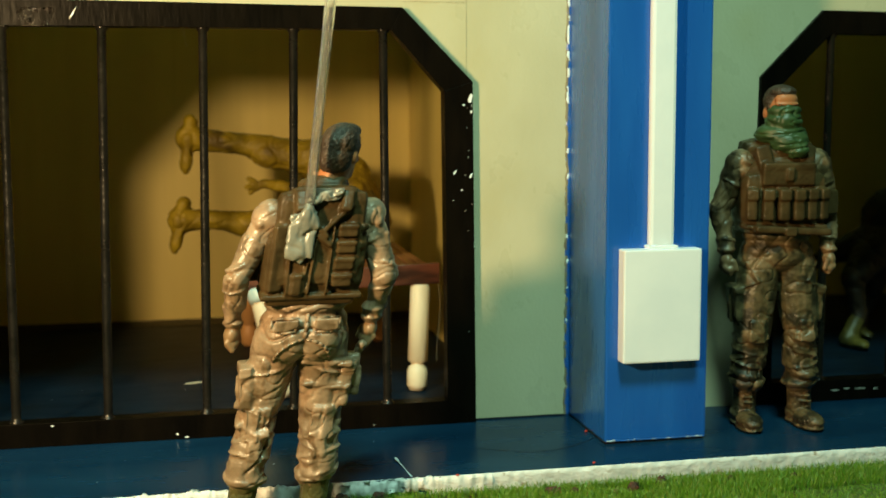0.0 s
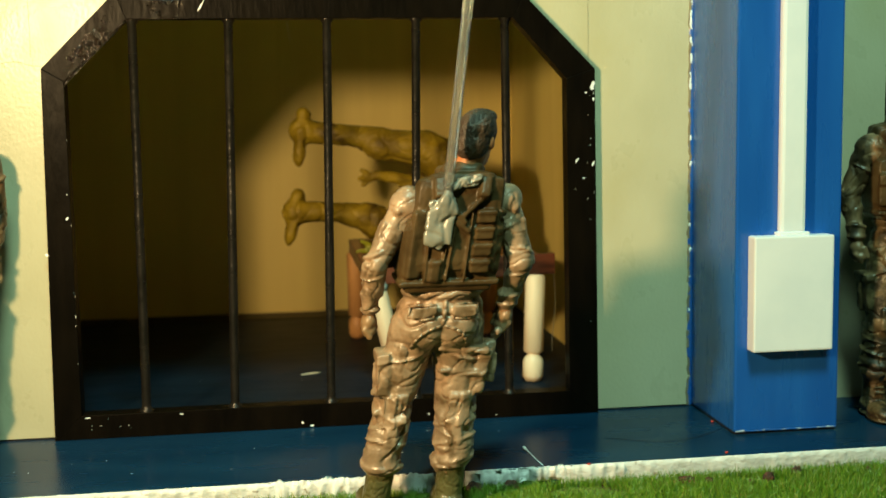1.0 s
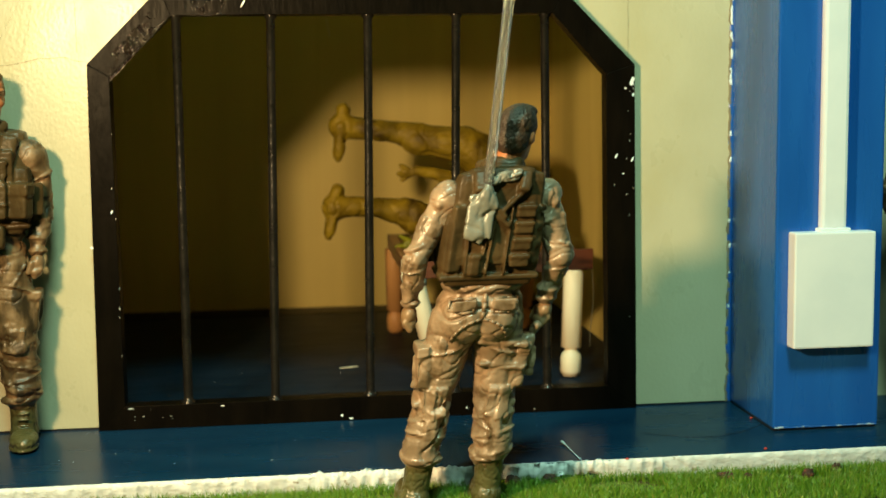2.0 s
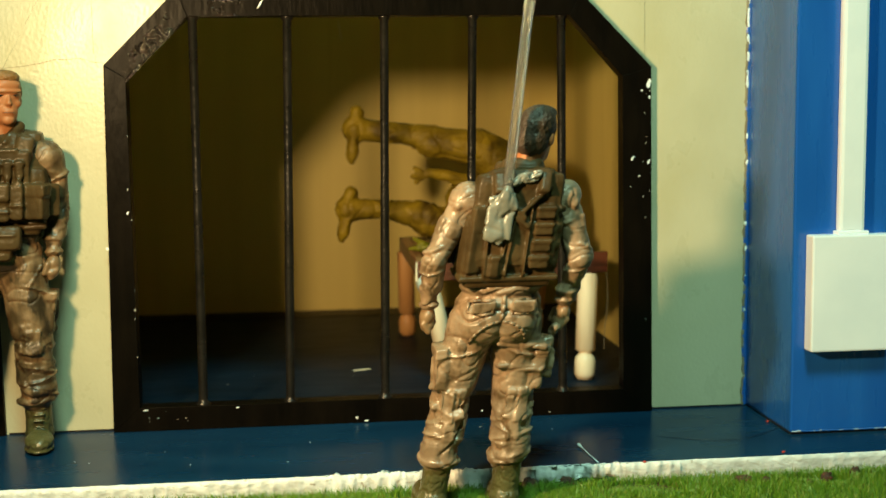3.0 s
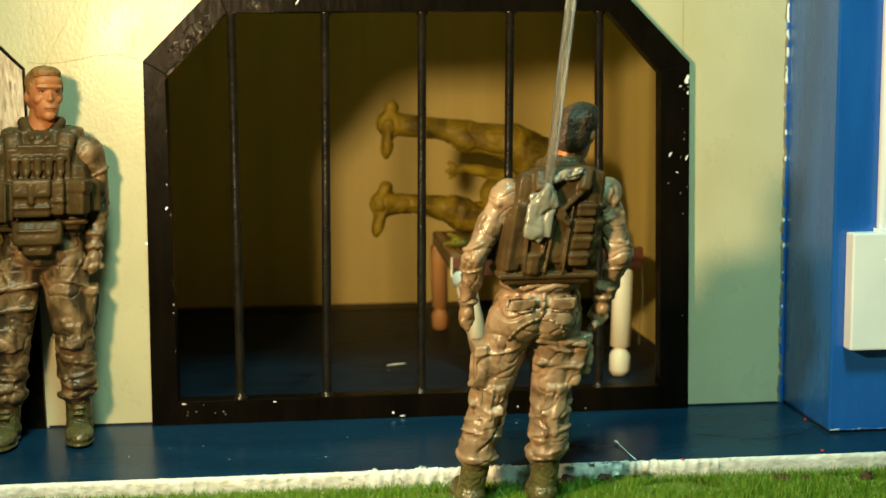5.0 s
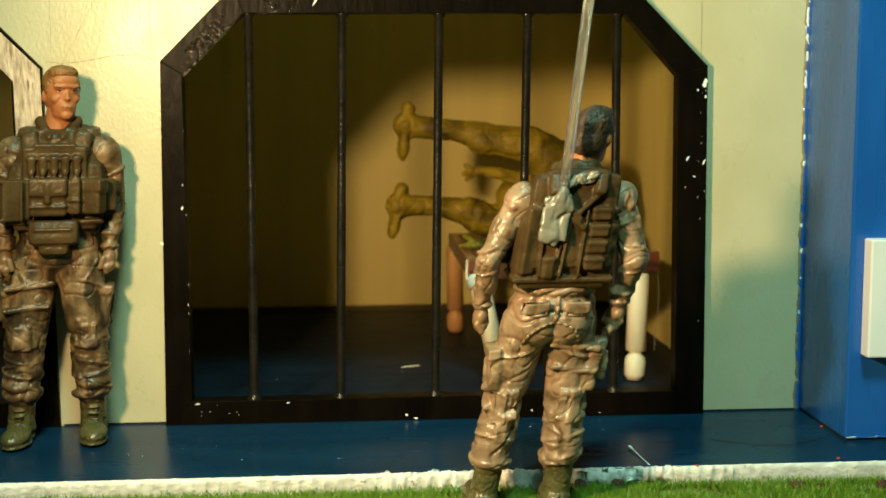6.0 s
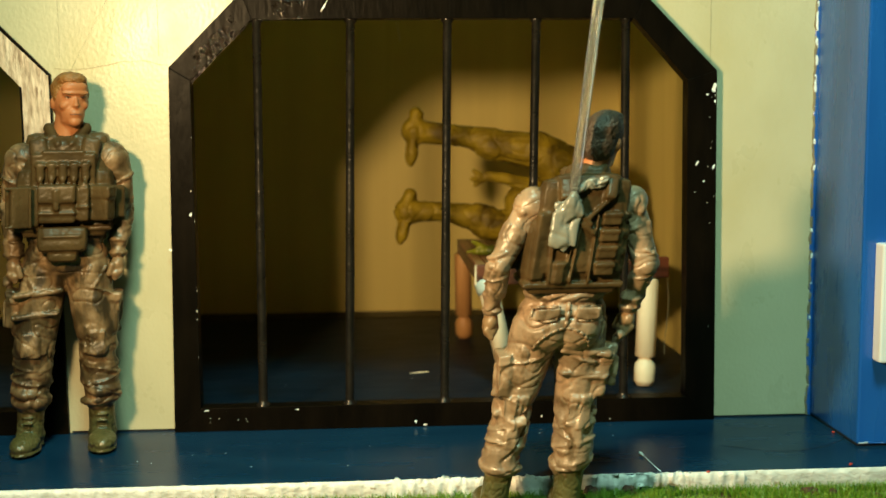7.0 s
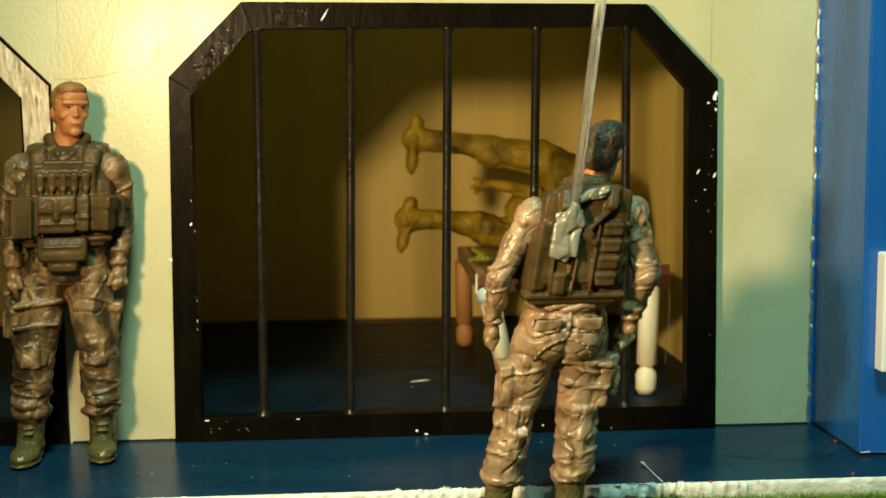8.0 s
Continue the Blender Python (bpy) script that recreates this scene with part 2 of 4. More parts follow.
def prism(points, y0, y1, holes=(), bevel=0.0):
    """A plate in the x-z plane, from y0 to y1; one hole with as many corners as the outline, corner to corner."""
    bm = bmesh.new()
    rings = []
    for y in (y0, y1):
        rings.append([[bm.verts.new((x, y, z)) for x, z in loop] for loop in (points, *holes)])
    n = len(points)
    for k in range(n):
        j = (k + 1) % n
        f, b = rings
        bm.faces.new((f[0][k], b[0][k], b[0][j], f[0][j]))
        if holes:
            bm.faces.new((f[1][k], f[1][j], b[1][j], b[1][k]))
            bm.faces.new((f[0][k], f[0][j], f[1][j], f[1][k]))
            bm.faces.new((b[0][k], b[1][k], b[1][j], b[0][j]))
    if not holes:
        bm.faces.new(rings[0][0])
        bm.faces.new(rings[1][0][::-1])
    bmesh.ops.recalc_face_normals(bm, faces=bm.faces[:])
    if bevel:
        sharp = [e for e in bm.edges if e.calc_face_angle(0) > 0.6]
        bmesh.ops.bevel(bm, geom=sharp, offset=bevel, segments=2, affect="EDGES", profile=0.6)
    return bm


# blobs for sculpted toys
def ell(c, r, turn=(0, 0, 0)):
    return ("ell", c, r, turn)


def cone(p0, p1, r0, r1):
    return ("cone", p0, p1, r0, r1)


def block(c, size, turn=(0, 0, 0), bevel=0.06):
    return ("block", c, size, turn, bevel)


def melt(ob, voxel):
    mod = ob.modifiers.new("melt", "REMESH")
    mod.mode, mod.voxel_size, mod.use_smooth_shade = "VOXEL", voxel, True
    ease = ob.modifiers.new("ease", "SMOOTH")
    ease.iterations, ease.factor = 2, 0.5


def sculpt(regions, voxel=0.055, m=None, name="toy"):
    """One mesh of several painted regions. Each region is a list of blobs, melted into one skin."""
    out, mats = bmesh.new(), []
    for index, (key, blobs, relief) in enumerate(regions):
        mats.append(M[key])
        bm = bmesh.new()
        for kind, *a in blobs:
            if kind == "ell":
                bmesh.ops.create_icosphere(bm, subdivisions=3, radius=1, matrix=Matrix.LocRotScale(a[0], Euler([radians(v) for v in a[2]]), a[1]))
            elif kind == "cone":
                turned(a[0], a[1], [(0, a[2]), (1, a[3])], 18, bm)
                bmesh.ops.create_icosphere(bm, subdivisions=3, radius=a[2], matrix=Matrix.Translation(a[0]))
                bmesh.ops.create_icosphere(bm, subdivisions=3, radius=a[3], matrix=Matrix.Translation(a[1]))
            else:
                b = box(-a[1][0] / 2, a[1][0] / 2, -a[1][1] / 2, a[1][1] / 2, -a[1][2] / 2, a[1][2] / 2, a[3])
                b.transform(Matrix.LocRotScale(a[0], Euler([radians(v) for v in a[2]]), None))
                tmp = bpy.data.meshes.new("tmp")
                b.to_mesh(tmp)
                b.free()
                bm.from_mesh(tmp)
                bpy.data.meshes.remove(tmp)
        me = bpy.data.meshes.new("tmp")
        bm.to_mesh(me)
        bm.free()
        ob = new("tmp", me)
        if relief != "raw":
            melt(ob, voxel)
        dg = bpy.context.evaluated_depsgraph_get()
        dg.update()
        done = bpy.data.meshes.new_from_object(ob.evaluated_get(dg))
        bpy.data.objects.remove(ob)
        bpy.data.meshes.remove(me)
        if relief and relief != "raw":
            amp, fx, fz, *gathers = relief
            count = len(done.vertices)
            co, no = np.empty(count * 3, np.float32), np.empty(count * 3, np.float32)
            done.vertices.foreach_get("co", co)
            done.vertices.foreach_get("normal", no)
            co, no = co.reshape(-1, 3), no.reshape(-1, 3)
            push = np.empty(count)
            for k, (x, y, z) in enumerate(co.tolist()):
                q = Vector((x * fx + index * 7.3, y * fx, z * fz))
                n1, n2 = noise.noise(q), noise.noise(q * 1.9 + Vector((31, 5, 8)))
                if gathers:
                    sparse = max(0.0, min(1.0, 0.6 + 1.6 * noise.noise(q * 0.5 + Vector((11, 3, 7)))))
                    tuck = noise.noise(Vector((x * 0.8 + index * 3.1 + (9 if x > 0 else 0), y * 0.8, z * 2.3)))
                    weight = sum(g * math.exp(-(((z - c) / w) ** 2)) for c, w, g in gathers)
                    push[k] = 0.5 * noise.noise(q * 0.7 + Vector((3, 17, 40))) - 1.5 * sparse * math.exp(-((n1 / 0.06) ** 2)) - 0.7 * math.exp(-((n2 / 0.06) ** 2)) + weight * (0.7 - 2.6 * abs(tuck))
                    continue
                push[k] = 0.5 * noise.noise(q * 0.8 + Vector((3, 17, 40))) - 1.6 * math.exp(-((n1 / 0.065) ** 2)) - 1.0 * math.exp(-((n2 / 0.075) ** 2)) + 0.35 * noise.noise(q * 4)
            done.vertices.foreach_set("co", (co + no * (amp * push)[:, None]).astype(np.float32).ravel())
        base = len(out.faces)
        out.from_mesh(done)
        out.faces.ensure_lookup_table()
        for f in out.faces[base:]:
            f.material_index = index
        bpy.data.meshes.remove(done)
    if m:
        out.transform(m)
    return mesh_of(name, out, mats, True)


# ---- setting ----
DEEP = 20.0            # back wall of the cells
WALL = 0.25            # front of the cream wall
# walls run on unseen to keep the room lamp out of the cells
HIGH = 36.0
EDGE = -4.88           # front edge of the blue platform
SOIL = -0.46

GATE_OUT = [(0, 0), (0.16, 10.02), (2.14, 12.0), (13.13, 11.9), (15.13, 9.86), (15.21, 0)]
GATE_IN = [(0.74, 0.66), (0.73, 9.68), (2.41, 11.30), (12.80, 11.28), (14.31, 9.6), (14.37, 0.68)]
BARS = [(2.44, 2.52), (4.85, 5.05), (7.52, 7.69), (9.94, 10.13), (12.63, 12.61)]
CELLS = [(-18.12, "wall"), (0.0, "wall"), (23.82, "wall")]


def ground():
    bm = bmesh.new()
    bmesh.ops.create_grid(bm, x_segments=40, y_segments=40, size=0.5, matrix=Matrix.Translation((10, -50, SOIL)) @ Matrix.Diagonal((300, 240, 1, 1)))
    for v in bm.verts:
        v.co.z += 0.04 * noise.noise(v.co * 0.5)
    tagged(part("ground", bm, M["soil"]), "green turf sheet with bare brown patches in front of the platform", "ground", kind="structure")


def platform():
    tagged(part("floor", box(-60, 80, EDGE + 0.02, 0.5, SOIL - 0.6, 0, 0), M["floor"]), "glossy dark blue painted platform board with white flecks", "floor", kind="structure")
    tagged(part("floor_cell", box(-60, 80, 0.5, DEEP + 2, SOIL - 0.6, -0.004, 0), M["cellfloor"]), "dull floor board inside the cells, coloured darker for the shade there", "floor", kind="structure")
    # uneven white paint along the front edge, lapping over the top
    bm = bmesh.new()
    n, rows = 2600, 7
    x0, x1 = -22.0, 40.0
    grid = []
    for i in range(n + 1):
        x = x0 + (x1 - x0) * i / n
        rag = 0.06 * noise.noise(Vector((x * 1.1, 3, 0))) + 0.05 * noise.noise(Vector((x * 5, 9, 0)))
        rough = 1.0 if 5.8 < x < 13.2 else 0.3
        low = -0.58 + 0.06 * noise.noise(Vector((x * 1.7, 20, 0))) * rough
        if 10.4 < x < 12.9:
            low += 0.2 + 0.14 * noise.noise(Vector((x * 2.3, 2, 7)))
        lap = 0.05 + rag * rough + (0.10 * max(0.0, noise.noise(Vector((x * 9, 2, 4)))) if 5.8 < x < 13.2 else 0.0)
        prof = [(EDGE + lap, 0.003), (EDGE + lap - 0.02, 0.014), (EDGE + 0.0, 0.018), (EDGE - 0.03, 0.004), (EDGE - 0.04, -0.10), (EDGE - 0.035, -0.25), (EDGE + 0.0, low)]
        ring = []
        for k, (y, z) in enumerate(prof):
            w = (0.10 if rough == 1.0 else 0.025) * (1 < k < rows)
            if 2 < k < 6 and x < 14.5:
                y -= 0.05 * max(0.0, 1 - 3.2 * abs(noise.noise(Vector((x * 3.2 - k * 0.9, 7, 2)))))
            q = Vector((x * 3.4 - k * 0.5, k * 1.1, 5))
            ring.append(bm.verts.new((x, y + w * noise.noise(q * 1.7), z + w * noise.noise(q + Vector((9, 9, 9))) + w * 0.5 * noise.noise(Vector((x * 11 - k * 2.2, k * 0.7, 1))))))
        grid.append(ring)
    for a, b in zip(grid, grid[1:]):
        for k in range(rows - 1):
            bm.faces.new((a[k], a[k + 1], b[k + 1], b[k]))
    bmesh.ops.recalc_face_normals(bm, faces=bm.faces[:])
    tagged(part("trim", bm, M["edge"], smooth=True), "chipped white paint along the platform's front edge", "painted edge", kind="structure")


def front_wall():
    """Cream board with three gate openings; built as columns and lintels."""
    y0, y1 = WALL, WALL + 0.5
    edges = [-60.0]
    for x, _ in CELLS:
        edges += [x + 0.3, x + 14.9]
    edges.append(80.0)
    bm = bmesh.new()

    def slab(points):
        b = prism(points, y0, y1)
        me = bpy.data.meshes.new("tmp")
        b.to_mesh(me)
        b.free()
        bm.from_mesh(me)
        bpy.data.meshes.remove(me)

    for a, b in zip(edges[::2], edges[1::2]):
        slab([(a, -0.3), (a, HIGH), (b, HIGH), (b, -0.3)])
    for x, _ in CELLS:
        slab([(x + 0.3, 9.85), (x + 0.3, HIGH), (x + 14.9, HIGH), (x + 14.9, 9.75), (x + 12.95, 11.7), (x + 2.3, 11.75)])
    tagged(part("wall_front", bm, M["cream"]), "cream painted prison wall with three barred openings", "wall", kind="structure")


def cells():
    inner = [(-21.5, -2.9), (-2.7, 16.7), (22.6, 41.0)]
    tagged(part("wall_back", box(-60, 80, DEEP, DEEP + 0.6, -0.3, HIGH, 0), M["cell"]), "bare tan board at the back of the cells", "wall", kind="structure")
    # unlit back of the floor, drawn as a thin black strip
    tagged(part("baseboard", box(-2.6, 16.6, 18.3, DEEP, 0, 0.02, 0), M["black"]), "black strip laid on the floor as shade along the cell's back wall", "baseboard", kind="structure")
    for a, b in inner:
        for x, s in ((a, -1), (b, 1)):
            x0, x1 = sorted((x, x + 0.08 * s))
            tagged(part("wall_cell", box(x0, x1, WALL + 0.5, DEEP, -0.02, HIGH - 4, 0), M["cell"]), "tan board partition beside a cell", "wall", kind="structure")


def room():
    """Plain walls and ceiling of the room in which the set stands."""
    x0, x1, y0, y1, z0, z1 = -140, 160, -170, 70, SOIL - 0.2, 150
    for name, dims in (("wall_north", (x0, x1, y1, y1 + 5, z0, z1)), ("wall_south", (x0, x1, y0 - 5, y0, z0, z1)), ("wall_west", (x0 - 5, x0, y0, y1, z0, z1)), ("wall_east", (x1, x1 + 5, y0, y1, z0, z1))):
        tagged(part(name, box(*dims, 0), M["plaster"]), "plain pale plaster wall of the room", "wall", kind="structure")
    tagged(part("ceiling", box(x0, x1, y0, y1, z1, z1 + 5, 0), M["plaster"]), "plain pale ceiling of the room", "ceiling", kind="structure")


room()
ground()
platform()
front_wall()
cells()


# ---- gates ----
def gate(at, label, bars=True):
    g = thing("cell_gate", at, label, "gate", "cell gates")
    for k, name in enumerate(("stile", "brace", "top_rail", "brace", "stile", "bottom_rail")):
        j = (k + 1) % 6
        part(name, prism([GATE_OUT[k], GATE_OUT[j], GATE_IN[j], GATE_IN[k]], 0, 0.55, bevel=0.014), M["black"], g)
    if bars:
        for lo, hi in BARS:
            p0, p1 = Vector((lo, 0.22, 0.62)), Vector((hi, 0.22, 11.34))
            rings = [(0, 0.2), (0.006, 0.2), (0.011, 0.135), (0.02, 0.125), (0.35, 0.13), (0.6, 0.12), (0.985, 0.125), (0.992, 0.18), (1, 0.18)]
            part("bar", turned(p0, p1, rings, 14), M["barblack"], g, smooth=True)
    return g


main_gate = gate((0, 0, 0), "closed black barred cell gate with glossy chipped paint")
right_gate = gate((23.82, 0.1, 0), "closed black barred gate beyond the blue pillar")
left_gate = gate((-18.12, 0.1, 0), "open gate frame with worn pale primer over black", bars=False)


def crust(points, parent, key, label, amp=0.04, cell=0.05, seed=0, fine=14, cover=0.55, fray=0.9):
    """A lumpy skin of paint over a quadrilateral of a gate's front: points run round it, (x, z)."""
    a, b, c, d = (Vector((x, 0, z)) for x, z in points)
    nu, nv = max(2, int((b - a).length / cell)), max(2, int((d - a).length / cell))
    bm = bmesh.new()
    grid = []
    for i in range(nu + 1):
        u = i / nu
        row = []
        for j in range(nv + 1):
            v = j / nv
            p = a.lerp(b, u).lerp(d.lerp(c, u), v)
            edge = min(u * 1.2, (1 - u) * 1.2, (1 - v) * 2 if v > 0.5 else 1.0)
            h = cover + 0.6 * noise.noise(Vector((p.x * 3, p.z * 3, seed))) + 0.7 * abs(noise.noise(Vector((p.x * fine, p.z * fine, seed + 3)))) - fray * max(0.0, 1 - edge * 2.2)
            row.append(bm.verts.new((p.x, 0.012 - amp * h, p.z)))
        grid.append(row)
    for r, q in zip(grid, grid[1:]):
        for j in range(nv):
            bm.faces.new((r[j], q[j], q[j + 1], r[j + 1]))
    bmesh.ops.recalc_face_normals(bm, faces=bm.faces[:])
    return part("paint_crust", bm, M[key], parent, label, True)


crust([(0.70, 9.5), (2.44, 11.3), (2.2, 11.85), (0.34, 9.9)], main_gate, "brushed", "lumpy brushed black paint", amp=0.022, cell=0.025, fine=26, cover=0.62, fray=0.75)
crust([(2.3, 11.28), (4.6, 11.29), (4.4, 11.85), (2.1, 11.92)], main_gate, "brushed", "lumpy brushed black paint", amp=0.022, cell=0.025, fine=26, cover=0.42, fray=1.3, seed=4)
crust([(14.42, 4.8), (14.38, 9.6), (15.09, 9.84), (15.13, 4.8)], left_gate, "worn", "worn pale primer", amp=0.02, cover=2.0, fray=0.5, seed=8)
crust([(14.36, 9.52), (12.75, 11.27), (13.06, 11.84), (15.08, 9.82)], left_gate, "worn", "worn pale primer", amp=0.02, cover=2.0, fray=0.5, seed=12)


def chips():
    """White chips and scuffs in the black gate paint: ragged flat flakes."""
    rng = random.Random(21)
    spots = [(15.05, 9.38, 0.085, 0.2, -15), (14.86, 9.2, 0.05, 0.03, 20), (15.08, 9.02, 0.03, 0.06, 0), (14.6, 7.3, 0.035, 0.10, -30), (15.07, 7.2, 0.035, 0.10, -25), (14.8, 6.8, 0.06, 0.025, 10), (14.55, 6.5, 0.025, 0.02, 0),
             (0.63, 6.05, 0.04, 0.07, -30), (0.66, 6.7, 0.02, 0.045, 0), (0.06, 5.1, 0.05, 0.07, 20), (6.7, 0.16, 0.05, 0.045, 0), (6.95, 0.06, 0.10, 0.03, 0), (10.25, 0.22, 0.035, 0.045, 0), (4.35, 11.62, 0.03, 0.25, -30),
             (15.0, 2.7, 0.025, 0.02, 0), (0.72, 3.4, 0.02, 0.05, 0), (12.2, 0.1, 0.05, 0.02, 0), (3.4, 0.58, 0.08, 0.02, 0), (0.9, 0.60, 0.1, 0.02, 0)]
    spots += [(15.1 - abs(rng.gauss(0, 0.12)), rng.uniform(5.5, 9.3), rng.uniform(0.008, 0.02), rng.uniform(0.01, 0.05), rng.uniform(-40, 20)) for _ in range(9)]
    spots += [(rng.uniform(0.1, 2.4), rng.choice((0.06, 0.3, 0.58)) + rng.gauss(0, 0.04), rng.uniform(0.015, 0.05), rng.uniform(0.006, 0.014), rng.uniform(-8, 8)) for _ in range(9)]
    spots += [(0.72 + rng.gauss(0, 0.02), rng.uniform(1.0, 8.5), rng.uniform(0.006, 0.014), rng.uniform(0.01, 0.05), 0) for _ in range(6)]
    for x, z, w, h, lean in spots:
        n = 9
        rim = [(math.cos(2 * math.pi * k / n) * w * rng.uniform(0.45, 1.0), math.sin(2 * math.pi * k / n) * h * rng.uniform(0.45, 1.0)) for k in range(n)]
        bm = prism(rim, -0.008, 0.006)
        bm.transform(Matrix.Rotation(radians(-lean), 4, "Y"))
        part("paint_chip", bm, M["white" if w * h > 0.0012 else "scuff"], main_gate, "white paint chip", at=(x, -0.002, z))
    for x, z, w in ((2.9, 0.34, 0.16), (3.3, 0.38, 0.12), (3.75, 0.36, 0.2), (4.3, 0.33, 0.1)):
        part("paint_chip", prism([(-w, 0), (-w * 0.4, -0.025), (w, -0.012), (w * 0.7, 0.02), (-w * 0.2, 0.028)], -0.008, 0.006), M["scuff"], right_gate, "white scuff on the bottom rail", at=(x, -0.002, z))


chips()


def ribbon(name, points, width, key, label, category, axis="y", kind="structure"):
    """A thin line on a wall (axis y) or on the floor (axis z)."""
    bm = bmesh.new()
    prev = None
    for k, p in enumerate(points):
        p = Vector(p)
        nxt = Vector(points[min(k + 1, len(points) - 1)]) - Vector(points[max(k - 1, 0)])
        across = nxt.cross(Vector((0, 1, 0)) if axis == "y" else Vector((0, 0, 1))).normalized() * width / 2
        pair = bm.verts.new(p - across), bm.verts.new(p + across)
        if prev:
            bm.faces.new((prev[0], prev[1], pair[1], pair[0]))
        prev = pair
    bmesh.ops.recalc_face_normals(bm, faces=bm.faces[:])
    bmesh.ops.solidify(bm, geom=bm.faces[:], thickness=0.004)
    return tagged(part(name, bm, M[key]), label, category, kind=kind)


def wall_marks():
    y = WALL - 0.005
    pts = []
    for k in range(41):
        x = 0.14 - 3.05 * k / 40
        z = 10.06 + 0.2 * math.sin(k / 40 * math.pi * 1.6) * (1 - k / 55) + 0.05 * noise.noise(Vector((x * 3, 0, 0))) + 0.03 * noise.noise(Vector((x * 11, 4, 0)))
        pts.append((x, y, z))
    ribbon("trim_scratch", [(6.75 + 0.02 * k, DEEP - 0.006, 12.9 - 0.12 * k) for k in range(8)], 0.03, "wood", "small pale scratch on the cell's back board", "scratch")
    ribbon("trim_crack", pts, 0.009, "dark", "thin wavy crack in the cream wall paint", "crack")
    for x, z0, z1 in ((-0.12, 10.35, 13.0), (-2.75, 10.3, 12.5), (15.0, 10.1, 13.5)):
        ribbon("trim_pencil_line", [(x + 0.01 * noise.noise(Vector((0, 0, z0 + (z1 - z0) * k / 20 * 3))), y, z0 + (z1 - z0) * k / 20) for k in range(21)], 0.007, "dark", "faint pencil line on the cream wall", "pencil line")
    ribbon("trim_pencil_line", [(13.2 + 1.8 * k / 10, y, 12.08) for k in range(11)], 0.007, "dark", "faint pencil line on the cream wall", "pencil line")


    # dark strips stand in for shade where the boards stop above the floor
    for x0, x1 in ((-2.85, -0.02), (15.25, 18.06)):
        tagged(part("trim", box(x0, x1, WALL - 0.006, WALL + 0.02, 0.001, 0.05, 0), M["eye"]), "narrow dark strip painted as the shaded gap under the cream wall board", "gap", kind="structure")


wall_marks()


# ---- pillar with junction box ----
PX0, PX1, PY = 18.08, 21.0, -3.04


def pillar():
    p = thing("pillar", ((PX0 + PX1) / 2, 0, 0), "glossy bright blue painted square pillar with brushed edges", "pillar")
    w = (PX1 - PX0) / 2
    part("shaft", box(-w, w, PY, WALL, 0.06, HIGH, 0.06), M["blue"], p)
    # added inset block; its dark colour holds the shade under the shaft
    part("foot", box(-w + 0.05, w - 0.05, PY + 0.06, WALL, 0.0, 0.062, 0), M["eye"], p, "recessed foot coloured dark as the shaded gap")
    bm = bmesh.new()
    rows = []
    for i in range(121):
        x = -w + 0.04 + (2 * w - 0.08) * i / 120
        tall = 0.012 + 0.05 * max(0.0, noise.noise(Vector((x * 3, 3, 0))) + 0.6 * noise.noise(Vector((x * 11, 7, 0))))
        rows.append([bm.verts.new((x, PY + 0.03, 0.055)), bm.verts.new((x, PY - 0.008, 0.07)), bm.verts.new((x, PY - 0.006, 0.085 + tall)), bm.verts.new((x, PY + 0.01, 0.095 + tall))])
    for a, b in zip(rows, rows[1:]):
        for k in range(3):
            bm.faces.new((a[k], a[k + 1], b[k + 1], b[k]))
    bmesh.ops.recalc_face_normals(bm, faces=bm.faces[:])
    part("paint_ridge", bm, M["chalk"], p, "chipped pale paint along the foot", True)
    # brushed paint where the side meets the wall: a blue ridge, then ragged beads of white and dark
    def ridge(key, label, near, far, gap, proud, seed):
        bm = bmesh.new()
        n, rows = 320, []
        for i in range(n + 1):
            z = 0.02 + 14 * i / n
            shift = 0.05 * noise.noise(Vector((z * 1.3, 1, 0))) + 0.03 * noise.noise(Vector((z * 5, 4, 0)))
            wide = (far - near) * max(0.0, min(1.0, 0.6 + 1.6 * noise.noise(Vector((z * 4, seed, 2))) - gap * (1.0 if z < 9.2 else 0.5)))
            a, b = -w - near - shift, -w - near - shift - wide
            lift = proud * (0.6 + abs(noise.noise(Vector((z * 7, 8 + seed, 0))))) if wide > 0.003 else -0.01
            rows.append([bm.verts.new((a + 0.05, WALL - lift, z)), bm.verts.new((a, WALL - lift * 1.2, z)), bm.verts.new((b, WALL - lift * 0.8, z)), bm.verts.new((b - 0.006, WALL + 0.003, z))])
        for a, b in zip(rows, rows[1:]):
            for k in range(3):
                bm.faces.new((a[k], a[k + 1], b[k + 1], b[k]))
        bmesh.ops.recalc_face_normals(bm, faces=bm.faces[:])
        part("paint_ridge", bm, M[key], p, label, True)

    ridge("blue", "ragged brushed blue paint edge", 0.0, 0.12, -0.8, 0.02, 1)
    ridge("fissure", "dark line of dried paint", 0.11, 0.14, 0.1, 0.022, 5)
    ridge("white", "beads of white paint", 0.085, 0.125, 0.9, 0.024, 9)


def junction_box():
    j = thing("junction_box", (19.55, PY, 2.3), "white plastic junction box with conduit on the blue pillar", "junction box")
    part("body", box(-1.14, 1.05, -0.46, 0, 0, 3.05, 0.05), M["box"], j)
    part("neck", box(-0.42, 0.42, -0.34, 0, 3.04, 3.14, 0.03), M["box"], j)
    part("conduit", box(-0.36, 0.33, -0.28, 0, 3.1, HIGH - 2.3, 0.09), M["box"], j, "square white conduit")


pillar()
junction_box()


